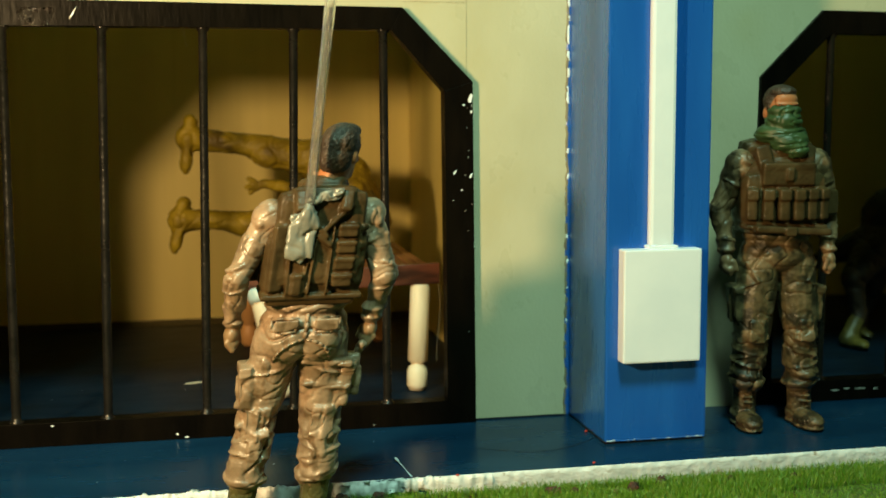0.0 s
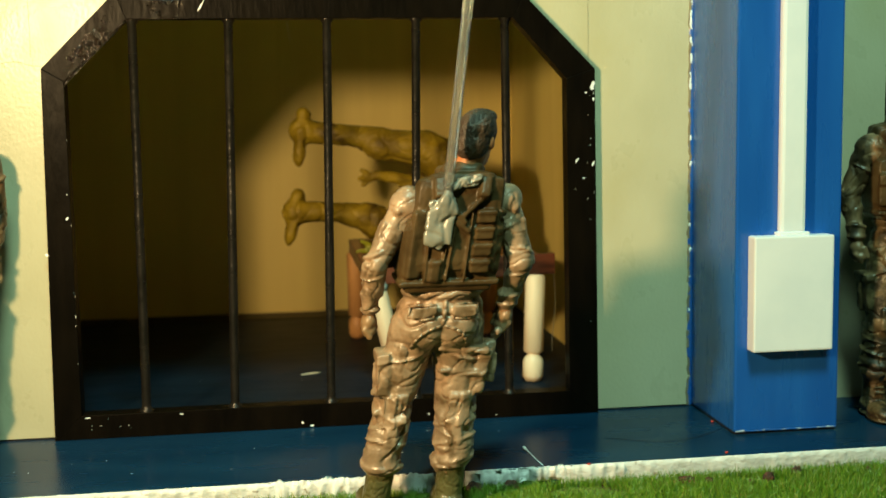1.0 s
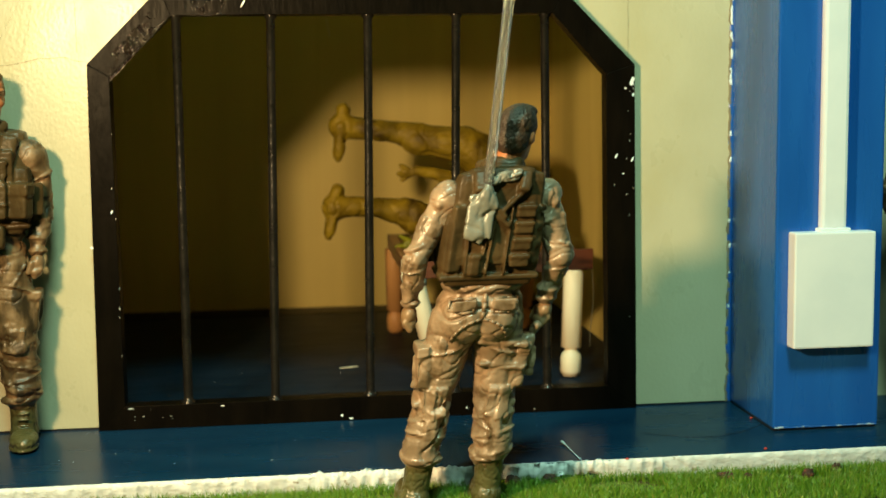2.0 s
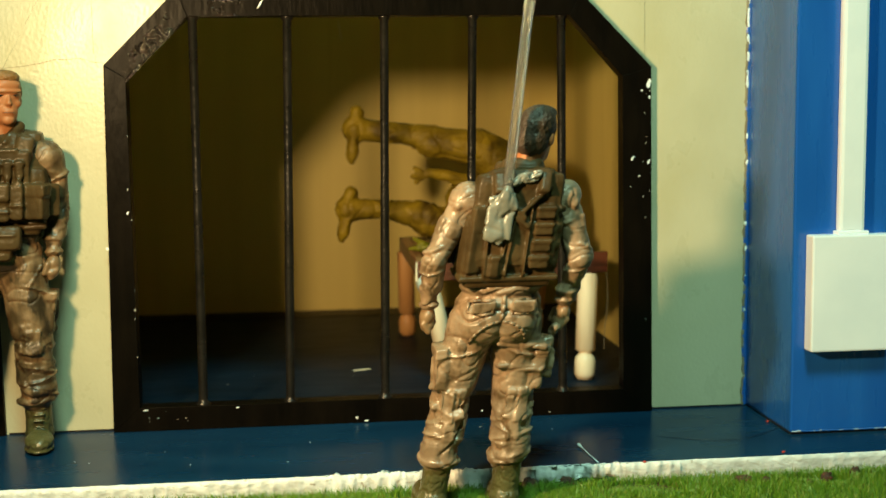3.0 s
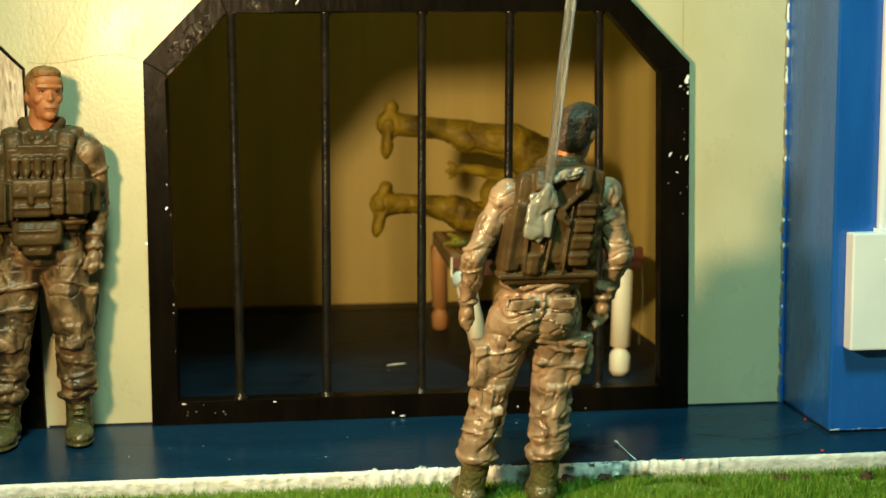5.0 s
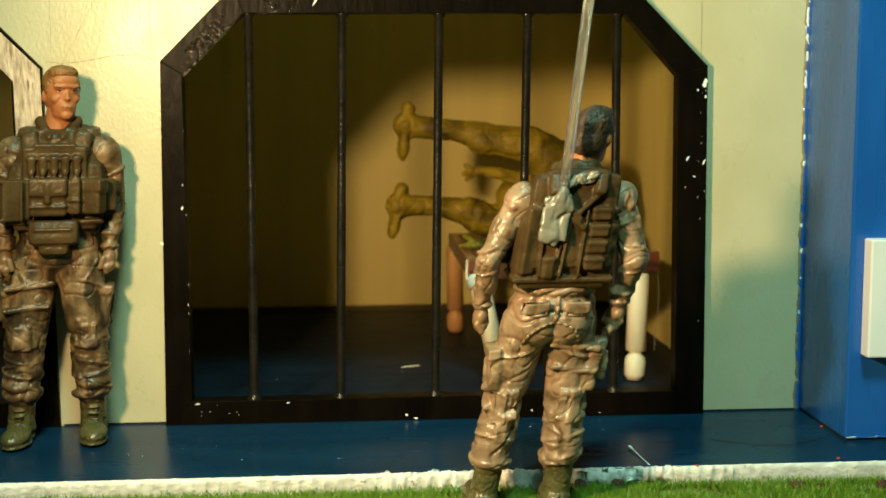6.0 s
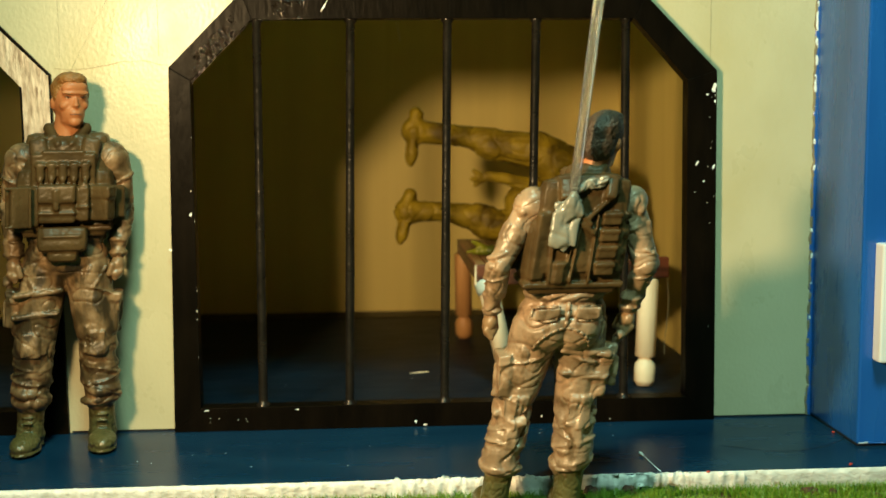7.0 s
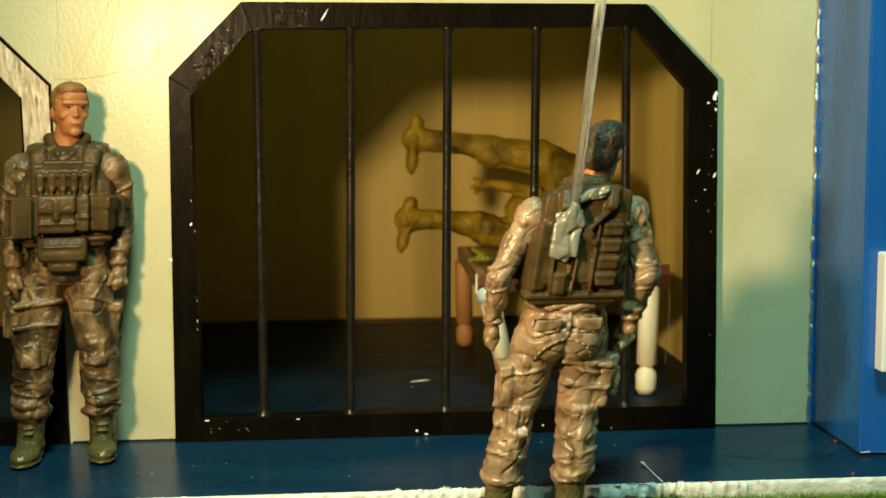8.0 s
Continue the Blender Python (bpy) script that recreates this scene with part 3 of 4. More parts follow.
# ---- table with the sleeping creature ----
def table():
    t = thing("table", (11.9, 9.0, 0), "small brown slatted table on turned pale wooden pegs", "table")
    x0, x1, y0, y1 = -3.05, 3.05, -4.2, 4.2
    part("front_rail", prism([(x0, 3.30), (x0, 3.96), (x1 + 0.12, 4.14), (x1 + 0.12, 3.46)], y0 - 0.14, y0 + 0.12, bevel=0.05), M["maroon"], t, "chipped maroon front rail")
    part("bare_end", prism([(x0 - 0.07, 3.32), (x0 - 0.05, 3.9), (x0 - 0.001, 3.95), (x0 - 0.001, 3.31)], y0 - 0.12, y0 + 0.1, bevel=0.01), M["wood"], t, "bare pale end of the rail")
    part("back_rail", box(x0, x1, y1 - 0.12, y1 + 0.12, 3.32, 3.92, 0.04), M["maroon"], t)
    part("side_rail", box(x0, x0 + 0.2, y0 + 0.12, y1 - 0.12, 3.4, 3.84, 0.03), M["maroon"], t)
    part("side_rail", box(x1 - 0.2, x1, y0 + 0.12, y1 - 0.12, 3.4, 3.84, 0.03), M["maroon"], t)
    slat = None
    count = 17
    for k in range(count):
        x = x0 + 0.18 + (x1 - x0 - 0.36) * k / (count - 1)
        if slat is None:
            slat = part("slat", box(-0.15, 0.15, y0 + 0.1, y1 - 0.1, 3.84, 3.94, 0.025), M["slat"], t, at=(x, 0, 0))
        else:
            ob = new("slat", slat.data)
            ob.location, ob.parent = Vector((x, 0, 0)) * CM, t
    peg = [(0, 0.30), (0.03, 0.33), (0.72, 0.33), (0.735, 0.22), (0.75, 0.21), (0.78, 0.30), (0.82, 0.345), (0.95, 0.335), (1.0, 0.22)]
    for top, foot, key, note in (((-2.72, -4.1, 3.4), (-1.98, -4.75, 0.0), "wood", "splayed pale wooden leg"), ((2.55, -4.1, 3.4), (2.3, -4.7, 0.0), "wood", ""),
                                 ((-2.85, 4.0, 3.4), (-2.8, 4.2, 0.0), "orange", "orange-brown wooden leg"), ((2.6, 4.0, 3.4), (2.25, 4.2, 0.0), "orange", "orange-brown wooden leg")):
        leg = part("leg", turned(top, foot, peg, 10), M[key], t, note, True)
        if note.startswith("splayed"):
            part("filler", turned((-2.74, -4.08, 3.45), (-2.65, -4.2, 3.02), [(0, 0.36), (0.2, 0.4), (0.7, 0.385), (1, 0.345)], 12), M["blueglue"], leg, "pale blue filler round the joint", True)


def creature():
    """Lies on its side, legs stretched out, mouth open."""
    y = 8.6
    hide = [
        # far leg, raised
        cone((7.5, y + 0.6, 8.15), (8.6, y + 0.5, 8.02), 0.40, 0.38), cone((8.6, y + 0.5, 8.02), (9.9, y + 0.4, 7.78), 0.38, 0.52), ell((9.9, y + 0.3, 7.6), (0.8, 0.5, 0.5), (0, 8, 0)),
        cone((9.9, y + 0.4, 7.7), (11.4, y + 0.3, 7.45), 0.52, 0.66), cone((11.4, y + 0.3, 7.45), (12.6, y + 0.3, 6.75), 0.72, 0.85),
        ell((7.05, y + 0.6, 8.15), (0.26, 0.42, 0.9), (0, 6, 0)), ell((7.16, y + 0.6, 8.8), (0.27, 0.36, 0.26)), ell((6.98, y + 0.3, 7.5), (0.22, 0.17, 0.45)), ell((6.94, y + 0.6, 7.42), (0.22, 0.17, 0.5)), ell((6.98, y + 0.9, 7.5), (0.22, 0.17, 0.45)), cone((7.1, y + 0.6, 8.2), (7.7, y + 0.6, 8.12), 0.5, 0.34),
        # hips, back and belly
        ell((12.5, y + 0.2, 6.3), (1.0, 1.1, 1.05)), ell((12.1, y + 0.1, 5.7), (1.1, 1.0, 0.95)), ell((11.2, y, 5.6), (1.05, 0.9, 0.85)), ell((10.9, y - 0.1, 5.0), (0.9, 0.8, 0.72)),
        cone((13.0, y + 0.4, 6.2), (14.2, y + 2.6, 5.0), 0.7, 0.35), cone((14.2, y + 2.6, 5.0), (13.2, y + 4.2, 4.3), 0.35, 0.14),
        # near leg, lower
        cone((7.2, y - 0.5, 5.45), (8.3, y - 0.5, 5.38), 0.38, 0.34), cone((8.3, y - 0.5, 5.38), (9.5, y - 0.4, 5.1), 0.36, 0.56), ell((9.3, y - 0.4, 5.2), (0.75, 0.5, 0.5), (0, 12, 0)), cone((9.5, y - 0.4, 4.95), (10.7, y - 0.2, 4.8), 0.56, 0.62),
        ell((6.7, y - 0.5, 5.4), (0.26, 0.40, 0.86), (0, 8, 0)), ell((6.86, y - 0.5, 6.0), (0.26, 0.34, 0.25)), ell((6.6, y - 0.8, 4.8), (0.21, 0.16, 0.42), (0, 8, 0)), ell((6.56, y - 0.5, 4.72), (0.21, 0.16, 0.46), (0, 8, 0)), ell((6.6, y - 0.2, 4.8), (0.21, 0.16, 0.42), (0, 8, 0)), cone((6.78, y - 0.5, 5.45), (7.35, y - 0.5, 5.45), 0.48, 0.33),
        # arm with claws
        cone((11.2, y - 0.5, 6.2), (10.2, y - 0.7, 6.55), 0.34, 0.22), cone((10.2, y - 0.7, 6.55), (9.5, y - 0.8, 6.65), 0.22, 0.17),
        cone((9.5, y - 0.8, 6.62), (9.05, y - 0.85, 6.82), 0.13, 0.10), cone((9.5, y - 0.8, 6.6), (8.98, y - 0.9, 6.55), 0.12, 0.09), cone((9.5, y - 0.8, 6.55), (9.1, y - 0.8, 6.35), 0.11, 0.09),
    ]
    dark = [ell((12.92, y - 0.1, 5.75), (0.68, 0.72, 0.8)), ell((12.1, y - 0.58, 5.9), (0.7, 0.42, 0.42), (0, 25, 0)), ell((12.6, y - 0.5, 6.25), (0.5, 0.4, 0.4))]
    n = y - 1.6    # the head lies on the slats
    head = [
        ell((12.1, n, 4.7), (0.78, 0.66, 0.62)), ell((12.45, n + 0.2, 4.95), (0.55, 0.55, 0.5)), cone((12.75, n, 5.05), (12.98, n - 0.2, 5.3), 0.2, 0.07), cone((12.6, n - 0.3, 4.6), (12.95, n - 0.45, 4.35), 0.22, 0.1), ell((12.2, n - 0.45, 5.18), (0.34, 0.2, 0.12), (0, 12, 0)), cone((11.7, n, 5.22), (10.3, n, 4.98), 0.26, 0.20), ell((10.25, n, 4.85), (0.28, 0.32, 0.26)),
        cone((11.8, n, 4.25), (10.35, n, 4.30), 0.24, 0.2), ell((11.55, n - 0.05, 5.35), (0.3, 0.3, 0.16)), cone((12.3, n + 0.1, 4.6), (12.45, n - 0.1, 3.98), 0.2, 0.08),
        cone((12.7, n + 0.2, 4.9), (12.3, n + 1.2, 5.4), 0.55, 0.75),
        ell((9.5, y - 1.2, 4.12), (0.5, 0.25, 0.2)), cone((9.4, y - 1.2, 4.2), (8.95, y - 1.3, 4.45), 0.12, 0.08), cone((9.3, y - 1.2, 4.1), (8.8, y - 1.3, 4.1), 0.12, 0.08),
    ]
    mouth = [ell((11.25, n - 0.05, 4.78), (0.95, 0.4, 0.33)), ell((11.0, n - 0.12, 4.55), (0.75, 0.33, 0.16), (0, -8, 0))]
    teeth = [ell((10.08 + 0.083 * k, n - 0.26, 4.86 + 0.013 * k), (0.042, 0.05, 0.08)) for k in range(16)]
    teeth += [ell((10.05 + 0.083 * k, n - 0.26, 4.47 - 0.006 * k), (0.042, 0.05, 0.07)) for k in range(17)]
    teeth += [ell((11.52 + 0.01 * k, n - 0.5 + 0.012 * k, 5.0 - 0.06 * k), (0.05, 0.06, 0.05)) for k in range(17)]
    teeth += [ell((9.99 - 0.02 * math.sin(k), n - 0.22, 4.55 + 0.07 * k), (0.05, 0.06, 0.05)) for k in range(5)]
    me = sculpt([("hide", hide, (0.03, 1.1, 1.1)), ("hidedark", dark, (0.02, 1, 1)), ("headgreen", head, (0.02, 1.2, 1.2)), ("mouth", mouth, None), ("tooth", teeth, "raw"),
                 ("eye", [ell((12.28, n - 0.62, 5.05), (0.2, 0.14, 0.17))], "raw"), ("tooth", [ell((12.26, n - 0.75, 5.08), (0.07, 0.05, 0.05))], "raw")], 0.05, name="toy_dinosaur")
    tagged(new("toy_dinosaur", me), "ochre toy dinosaur with lime green head lying on the table", "toy")


def far_creature():
    x, y = 32.6, 9.0
    body = [cone((x - 0.9, y - 1.2, 0.25), (x - 0.3, y - 1.0, 1.2), 0.32, 0.3), cone((x - 0.3, y - 1.0, 1.2), (x - 0.5, y - 0.8, 2.6), 0.3, 0.45), cone((x - 0.5, y - 0.8, 2.6), (x + 1.3, y, 4.2), 0.5, 1.0),
            cone((x + 0.5, y + 0.6, 0.25), (x + 1.0, y + 0.6, 1.4), 0.32, 0.3), cone((x + 1.0, y + 0.6, 1.4), (x + 1.4, y + 0.4, 3.6), 0.35, 0.9),
            ell((x + 2.2, y, 4.9), (1.9, 1.2, 1.3)), cone((x + 1.0, y, 4.2), (x - 2.4, y + 1.0, 2.6), 0.7, 0.2), cone((x + 3.6, y, 5.8), (x + 4.8, y, 7.4), 0.9, 0.75),
            ell((x + 5.3, y, 7.9), (1.2, 0.65, 0.7))]
    feet = [ell((x - 0.75, y - 1.6, 0.22), (0.35, 0.75, 0.22)), cone((x - 0.9, y - 1.2, 0.3), (x - 0.45, y - 1.05, 1.0), 0.34, 0.31), ell((x + 0.6, y + 0.3, 0.22), (0.35, 0.7, 0.22))]
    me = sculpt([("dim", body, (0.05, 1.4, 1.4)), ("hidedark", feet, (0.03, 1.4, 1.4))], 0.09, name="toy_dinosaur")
    tagged(new("toy_dinosaur", me), "brown toy dinosaur standing in the far cell, darkened for the shade there", "toy")


table()
creature()
far_creature()


# ---- toy soldiers ----
def soldier(at, turn, label, cloth="camo", hair="hairb", scarf=False, head_turn=0, lean=0, bent=0, size=1.0, holster=1, back_gear=False, apart=0.0, grip_dark=True, out=0.0, aside=0.0):
    """Stands at the origin facing -y; one painted plastic mesh."""
    s = (-1, 1)
    w = apart
    trousers = [ell((0, 0.08, 4.85), (1.02, 0.74, 0.62)), ell((0, 0.1, 5.32), (0.98, 0.72, 0.3)), ell((0.35, 0.3, 4.55), (0.6, 0.6, 0.6)), ell((-0.35, 0.3, 4.55), (0.6, 0.6, 0.6))]
    boots, sleeves, grip = [], [], []
    for k in s:
        trousers += [cone((0.5 * k, 0.08, 4.5), ((0.66 + w) * k, -0.04, 2.8), 0.60, 0.50), cone(((0.66 + w) * k, -0.04, 2.8), ((0.76 + w) * k, 0.1, 1.3), 0.48, 0.45),
                     ell(((0.76 + w) * k, 0.08, 1.2), (0.50, 0.50, 0.20)), ell(((0.71 + w) * k, -0.2, 2.7), (0.38, 0.36, 0.5)), ell(((0.77 + w) * k, 0.0, 1.55), (0.47, 0.5, 0.2), (12, 0, 0)), ell(((0.77 + w) * k, 0.06, 1.37), (0.51, 0.51, 0.09), (-12, 10, 0)), ell(((0.75 + w) * k, 0.06, 1.78), (0.51, 0.51, 0.09), (10, -12 * k, 0)), ell(((0.73 + w) * k, 0.04, 1.98), (0.50, 0.51, 0.085), (-9, 12 * k, 0)), ell(((0.71 + w) * k, 0.02, 2.16), (0.50, 0.5, 0.08), (12, 7, 0)), ell(((0.6 + w) * k, 0.05, 3.95), (0.6, 0.62, 0.08), (-14, 16 * k, 0)),
                     block(((1.08 + w * 0.6) * k, 0.1, 3.4), (0.34, 0.78, 0.98), (0, 5 * k, 0), 0.09), block(((1.15 + w * 0.6) * k, 0.1, 3.82), (0.30, 0.86, 0.24), (0, 5 * k, 0), 0.04), block(((1.12 + w * 0.6) * k, 0.1, 3.3), (0.36, 0.1, 0.8), (0, 5 * k, 0), 0.03),
                     block(((0.98 + w) * k, 0.05, 2.25), (0.26, 0.5, 0.7), (0, 3 * k, 0), 0.05), block(((1.02 + w) * k, 0.05, 2.52), (0.26, 0.54, 0.16), (0, 3 * k, 0), 0.03), block((0.45 * k, 0.84, 4.95), (0.55, 0.1, 0.3), (-8, 0, 0), 0.03),
                     block(((0.7 + w) * k, -0.5, 2.72), (0.44, 0.14, 0.62), (0, 0, 0), 0.05), block(((0.7 + w) * k, 0.46, 2.1), (0.3, 0.16, 0.7), (0, 0, 0), 0.05)]
        boots += [cone(((0.77 + w) * k, 0.14, 1.2), ((0.8 + w) * k, 0.14, 0.4), 0.33, 0.33), ell(((0.84 + w) * k, -0.42, 0.24), (0.35, 0.62, 0.25), (0, 0, 6 * k)), ell(((0.83 + w) * k, -0.38, 0.08), (0.37, 0.66, 0.09), (0, 0, 6 * k)), ell(((0.81 + w) * k, 0.2, 0.08), (0.36, 0.44, 0.09)),
                  ell(((0.8 + w) * k, 0.2, 0.3), (0.36, 0.4, 0.3))]
        boots += [block(((0.82 + w) * k, -0.16 - 0.05 * j, 0.98 - 0.14 * j), (0.3, 0.1, 0.05), (-20, 0, 0), 0.02) for j in range(4)]
        e, h = 1.52 + out, 1.44 + out
        sleeves += [ell(((e - 0.04) * k, 0.32, 6.2), (0.315, 0.325, 0.07), (14, 22 * k, 0)), ell((e * k, 0.3, 5.75), (0.31, 0.32, 0.07), (-16, 14, 0)), ell(((e - 0.02) * k, 0.2, 5.5), (0.285, 0.295, 0.06), (12, -12, 0)), ell((h * k, 0.08, 5.2), (0.265, 0.28, 0.06), (-10, 10, 0)), ell((1.28 * k, 0.2, 6.75), (0.345, 0.37, 0.07), (8, -24 * k, 0))]
        sleeves += [ell((1.04 * k, 0.12, 7.24), (0.46, 0.44, 0.44), (0, 24 * k, 0)), cone((1.16 * k, 0.14, 7.1), (e * k, 0.34, 5.95), 0.36, 0.28), cone((e * k, 0.34, 5.95), (h * k, 0.02, 4.95), 0.31, 0.22),
                    ell(((e + 0.02) * k, 0.44, 5.95), (0.23, 0.24, 0.27)), ell((h * k, 0.02, 4.92), (0.25, 0.27, 0.10)), block(((e - 0.14) * k, 0.22, 6.72), (0.3, 0.5, 0.42), (0, -18 * k, 0), 0.08), block(((e + 0.2) * k, 0.3, 6.02), (0.14, 0.3, 0.3), (0, 0, 0), 0.05)]
        grip += [ell((h * k, -0.02, 4.62), (0.18, 0.26, 0.24)), ell(((h - 0.04) * k, -0.06, 4.4), (0.17, 0.26, 0.16)), cone(((h - 0.13) * k, -0.24, 4.62), ((h - 0.2) * k, -0.26, 4.4), 0.08, 0.07)]
        grip += [cone(((h + 0.08) * k, -0.2 + 0.12 * j, 4.46), ((h - 0.06) * k, -0.2 + 0.12 * j, 4.28), 0.075, 0.07) for j in range(4)]
    vest = [ell((0, 0.08, 6.75), (1.18, 0.78, 1.05)), block((0, 0.08, 6.3), (2.3, 1.35, 1.5), (0, 0, 0), 0.3), ell((0, 0.1, 7.5), (0.95, 0.6, 0.4)), block((0.5, 0.14, 7.66), (0.74, 1.0, 0.24), (0, 22, 0), 0.1), block((-0.5, 0.14, 7.66), (0.74, 1.0, 0.24), (0, -22, 0), 0.1), cone((0.4, 0.2, 7.66), (0.76, 0.16, 7.52), 0.26, 0.22), cone((-0.4, 0.2, 7.66), (-0.76, 0.16, 7.52), 0.26, 0.22),
            block((0.58, -0.42, 7.35), (0.42, 0.26, 0.85), (-14, 10, 0), 0.09), block((-0.58, -0.42, 7.35), (0.42, 0.26, 0.85), (-14, -10, 0), 0.09),
            cone((-0.28, 0.34, 8.02), (0.28, 0.34, 8.02), 0.17, 0.17), cone((-0.43, 0.1, 8.0), (-0.16, -0.40, 7.62), 0.15, 0.10), cone((0.43, 0.1, 8.0), (0.16, -0.40, 7.62), 0.15, 0.10), block((0, 0.1, 5.5), (1.95, 1.35, 0.26), (0, 0, 0), 0.08)]
    # pouches: chest panel with magazine row, flap bag, belly bag, rimmed side pocket, strap, radio
    if scarf:
        vest += [block((0, -0.66, 7.0), (1.45, 0.2, 0.62), (6, 0, 0), 0.06), block((0, -0.72, 7.2), (1.3, 0.16, 0.2), (8, 0, 0), 0.05), block((0, -0.78, 6.98), (0.2, 0.14, 0.34), (6, 0, 0), 0.04)]
        vest += [block((-0.95 + 0.38 * j, -0.86 + 0.16 * abs(j - 2.5) ** 1.4 * 0.5, 6.2), (0.3, 0.36, 0.86), (0, 0, 14 * (j - 2.5) * 0.7), 0.07) for j in range(6)]
        vest += [block((-0.95 + 0.38 * j, -0.92 + 0.16 * abs(j - 2.5) ** 1.4 * 0.5, 6.46), (0.32, 0.36, 0.3), (0, 0, 14 * (j - 2.5) * 0.7), 0.05) for j in range(6)]
        vest += [block((0.1, -0.2, 5.5), (2.1, 1.5, 0.2), (0, 3, 0), 0.08), block((0.0, -0.92, 5.48), (0.3, 0.16, 0.26), (0, 0, 0), 0.04), block((1.36, -0.1, 6.2), (0.3, 0.5, 0.7), (0, 0, -70), 0.08)]
    else:
        vest += [block((0, -0.62, 6.98), (1.5, 0.18, 0.86), (5, 0, 0), 0.06), block((0, -0.66, 7.36), (1.0, 0.16, 0.26), (10, 0, 0), 0.05)]
        vest += [block((-0.52 + 0.26 * j, -0.76, 6.98), (0.19, 0.16, 0.42), (4, 0, 0), 0.05) for j in range(5)]
        vest += [block((-0.52 + 0.26 * j, -0.78, 6.76), (0.12, 0.14, 0.12), (4, 0, 0), 0.03) for j in range(5)] + [block((0, -0.76, 7.12), (1.3, 0.16, 0.07), (4, 0, 0), 0.02)]
        vest += [block((-0.12, -0.84, 6.2), (0.86, 0.36, 0.92), (0, 0, 0), 0.07), block((-0.12, -0.92, 6.44), (0.9, 0.36, 0.44), (-3, 0, 0), 0.06), block((-0.12, -0.98, 6.3), (0.14, 0.3, 0.5), (0, 0, 0), 0.04), block((-0.12, -0.9, 5.98), (0.9, 0.34, 0.07), (0, 0, 0), 0.03)]
        vest += [block((-0.93, -0.64, 6.12), (0.68, 0.44, 0.98), (0, 0, 22), 0.08)]
        vest += [block((-1.01 + 0.285 * j, -0.86 - 0.115 * j, 6.12), (0.07, 0.1, 0.98), (0, 0, 22), 0.03) for j in (-1, 1)] + [block((-1.01, -0.86, 6.12 + 0.46 * j), (0.66, 0.1, 0.07), (0, 0, 22), 0.03) for j in (-1, 1)]
        vest += [block((0.50, -0.86, 6.2), (0.26, 0.26, 0.84), (0, 0, -6), 0.05), block((0.50, -0.86, 6.62), (0.19, 0.2, 0.19), (0, 45, -6), 0.03), block((0.50, -0.9, 6.12), (0.28, 0.26, 0.07), (0, 0, -6), 0.03),
                 block((0.9, -0.66, 6.2), (0.52, 0.42, 0.86), (0, 0, -24), 0.07), block((0.92, -0.7, 6.46), (0.56, 0.42, 0.3), (0, 0, -24), 0.05), block((1.2, -0.25, 6.2), (0.24, 0.4, 0.8), (0, 0, -62), 0.06),
                 block((0, -0.82, 5.34), (1.18, 0.42, 0.62), (-8, 0, 0), 0.17), block((0, -0.78, 4.98), (0.72, 0.38, 0.42), (-10, 0, 0), 0.15), block((0, -1.0, 5.42), (0.9, 0.14, 0.07), (-8, 0, 0), 0.03)]
    # back panel: long side strip, seams, a column of small flapped pockets, crossing straps, hem
    vest += [block((0, 0.1, 5.58), (2.26, 1.5, 0.13), (0, 0, 0), 0.05), block((0, 0.42, 6.85), (2.0, 0.74, 2.1), (4, 0, 0), 0.22), block((0.86, 0.72, 6.45), (0.34, 0.24, 1.5), (0, 0, 20), 0.06)]
    vest += [block((x, 0.84, 6.4), (0.055, 0.13, 1.5), (0, tip, 0), 0.02) for x, tip in ((0.6, 2), (0.2, -2), (0.08, -2), (-0.3, 0))]
    for j in range(4):
        vest += [block((-0.62, 0.83, 5.95 + 0.37 * j), (0.44, 0.17, 0.29), (0, 0, 0), 0.05), block((-0.62, 0.88, 6.04 + 0.37 * j), (0.46, 0.13, 0.1), (0, 0, 0), 0.03), block((-0.98, 0.68, 5.9 + 0.4 * j), (0.2, 0.16, 0.14), (0, 0, 38), 0.03)]
    vest += [block((0.38, 0.86, 5.88), (0.24, 0.2, 0.5), (0, 0, 0), 0.05), block((0.38, 0.91, 6.06), (0.26, 0.14, 0.1), (0, 0, 0), 0.03), cone((0.6, 0.84, 7.35), (-0.25, 0.9, 6.75), 0.06, 0.06), cone((0.45, 0.84, 7.5), (-0.15, 0.92, 6.95), 0.05, 0.05), cone((-0.62, 0.8, 7.6), (-0.1, 0.9, 7.1), 0.06, 0.06),
             block((-0.5, 0.62, 7.62), (0.26, 0.5, 0.5), (30, -8, 0), 0.05), block((0.5, 0.62, 7.62), (0.26, 0.5, 0.5), (30, 8, 0), 0.05)]

    def seat(x, z, out=0.0):
        """A point on the back of the trousers."""
        y = max(c[1] + r[1] * math.sqrt(max(0.0, 1 - ((x - c[0]) / r[0]) ** 2 - ((z - c[2]) / r[2]) ** 2)) for c, r in (((0, 0.08, 4.85), (1.02, 0.74, 0.62)), ((0.35, 0.3, 4.55), (0.6, 0.6, 0.6)), ((-0.35, 0.3, 4.55), (0.6, 0.6, 0.6))))
        return (x, y + out, z)

    def seam(points, r=0.034):
        return [cone(a, b, r, r) for a, b in zip(points, points[1:])]

    # rimmed seat pockets, belt loops, centre and saddle seams
    seams = []
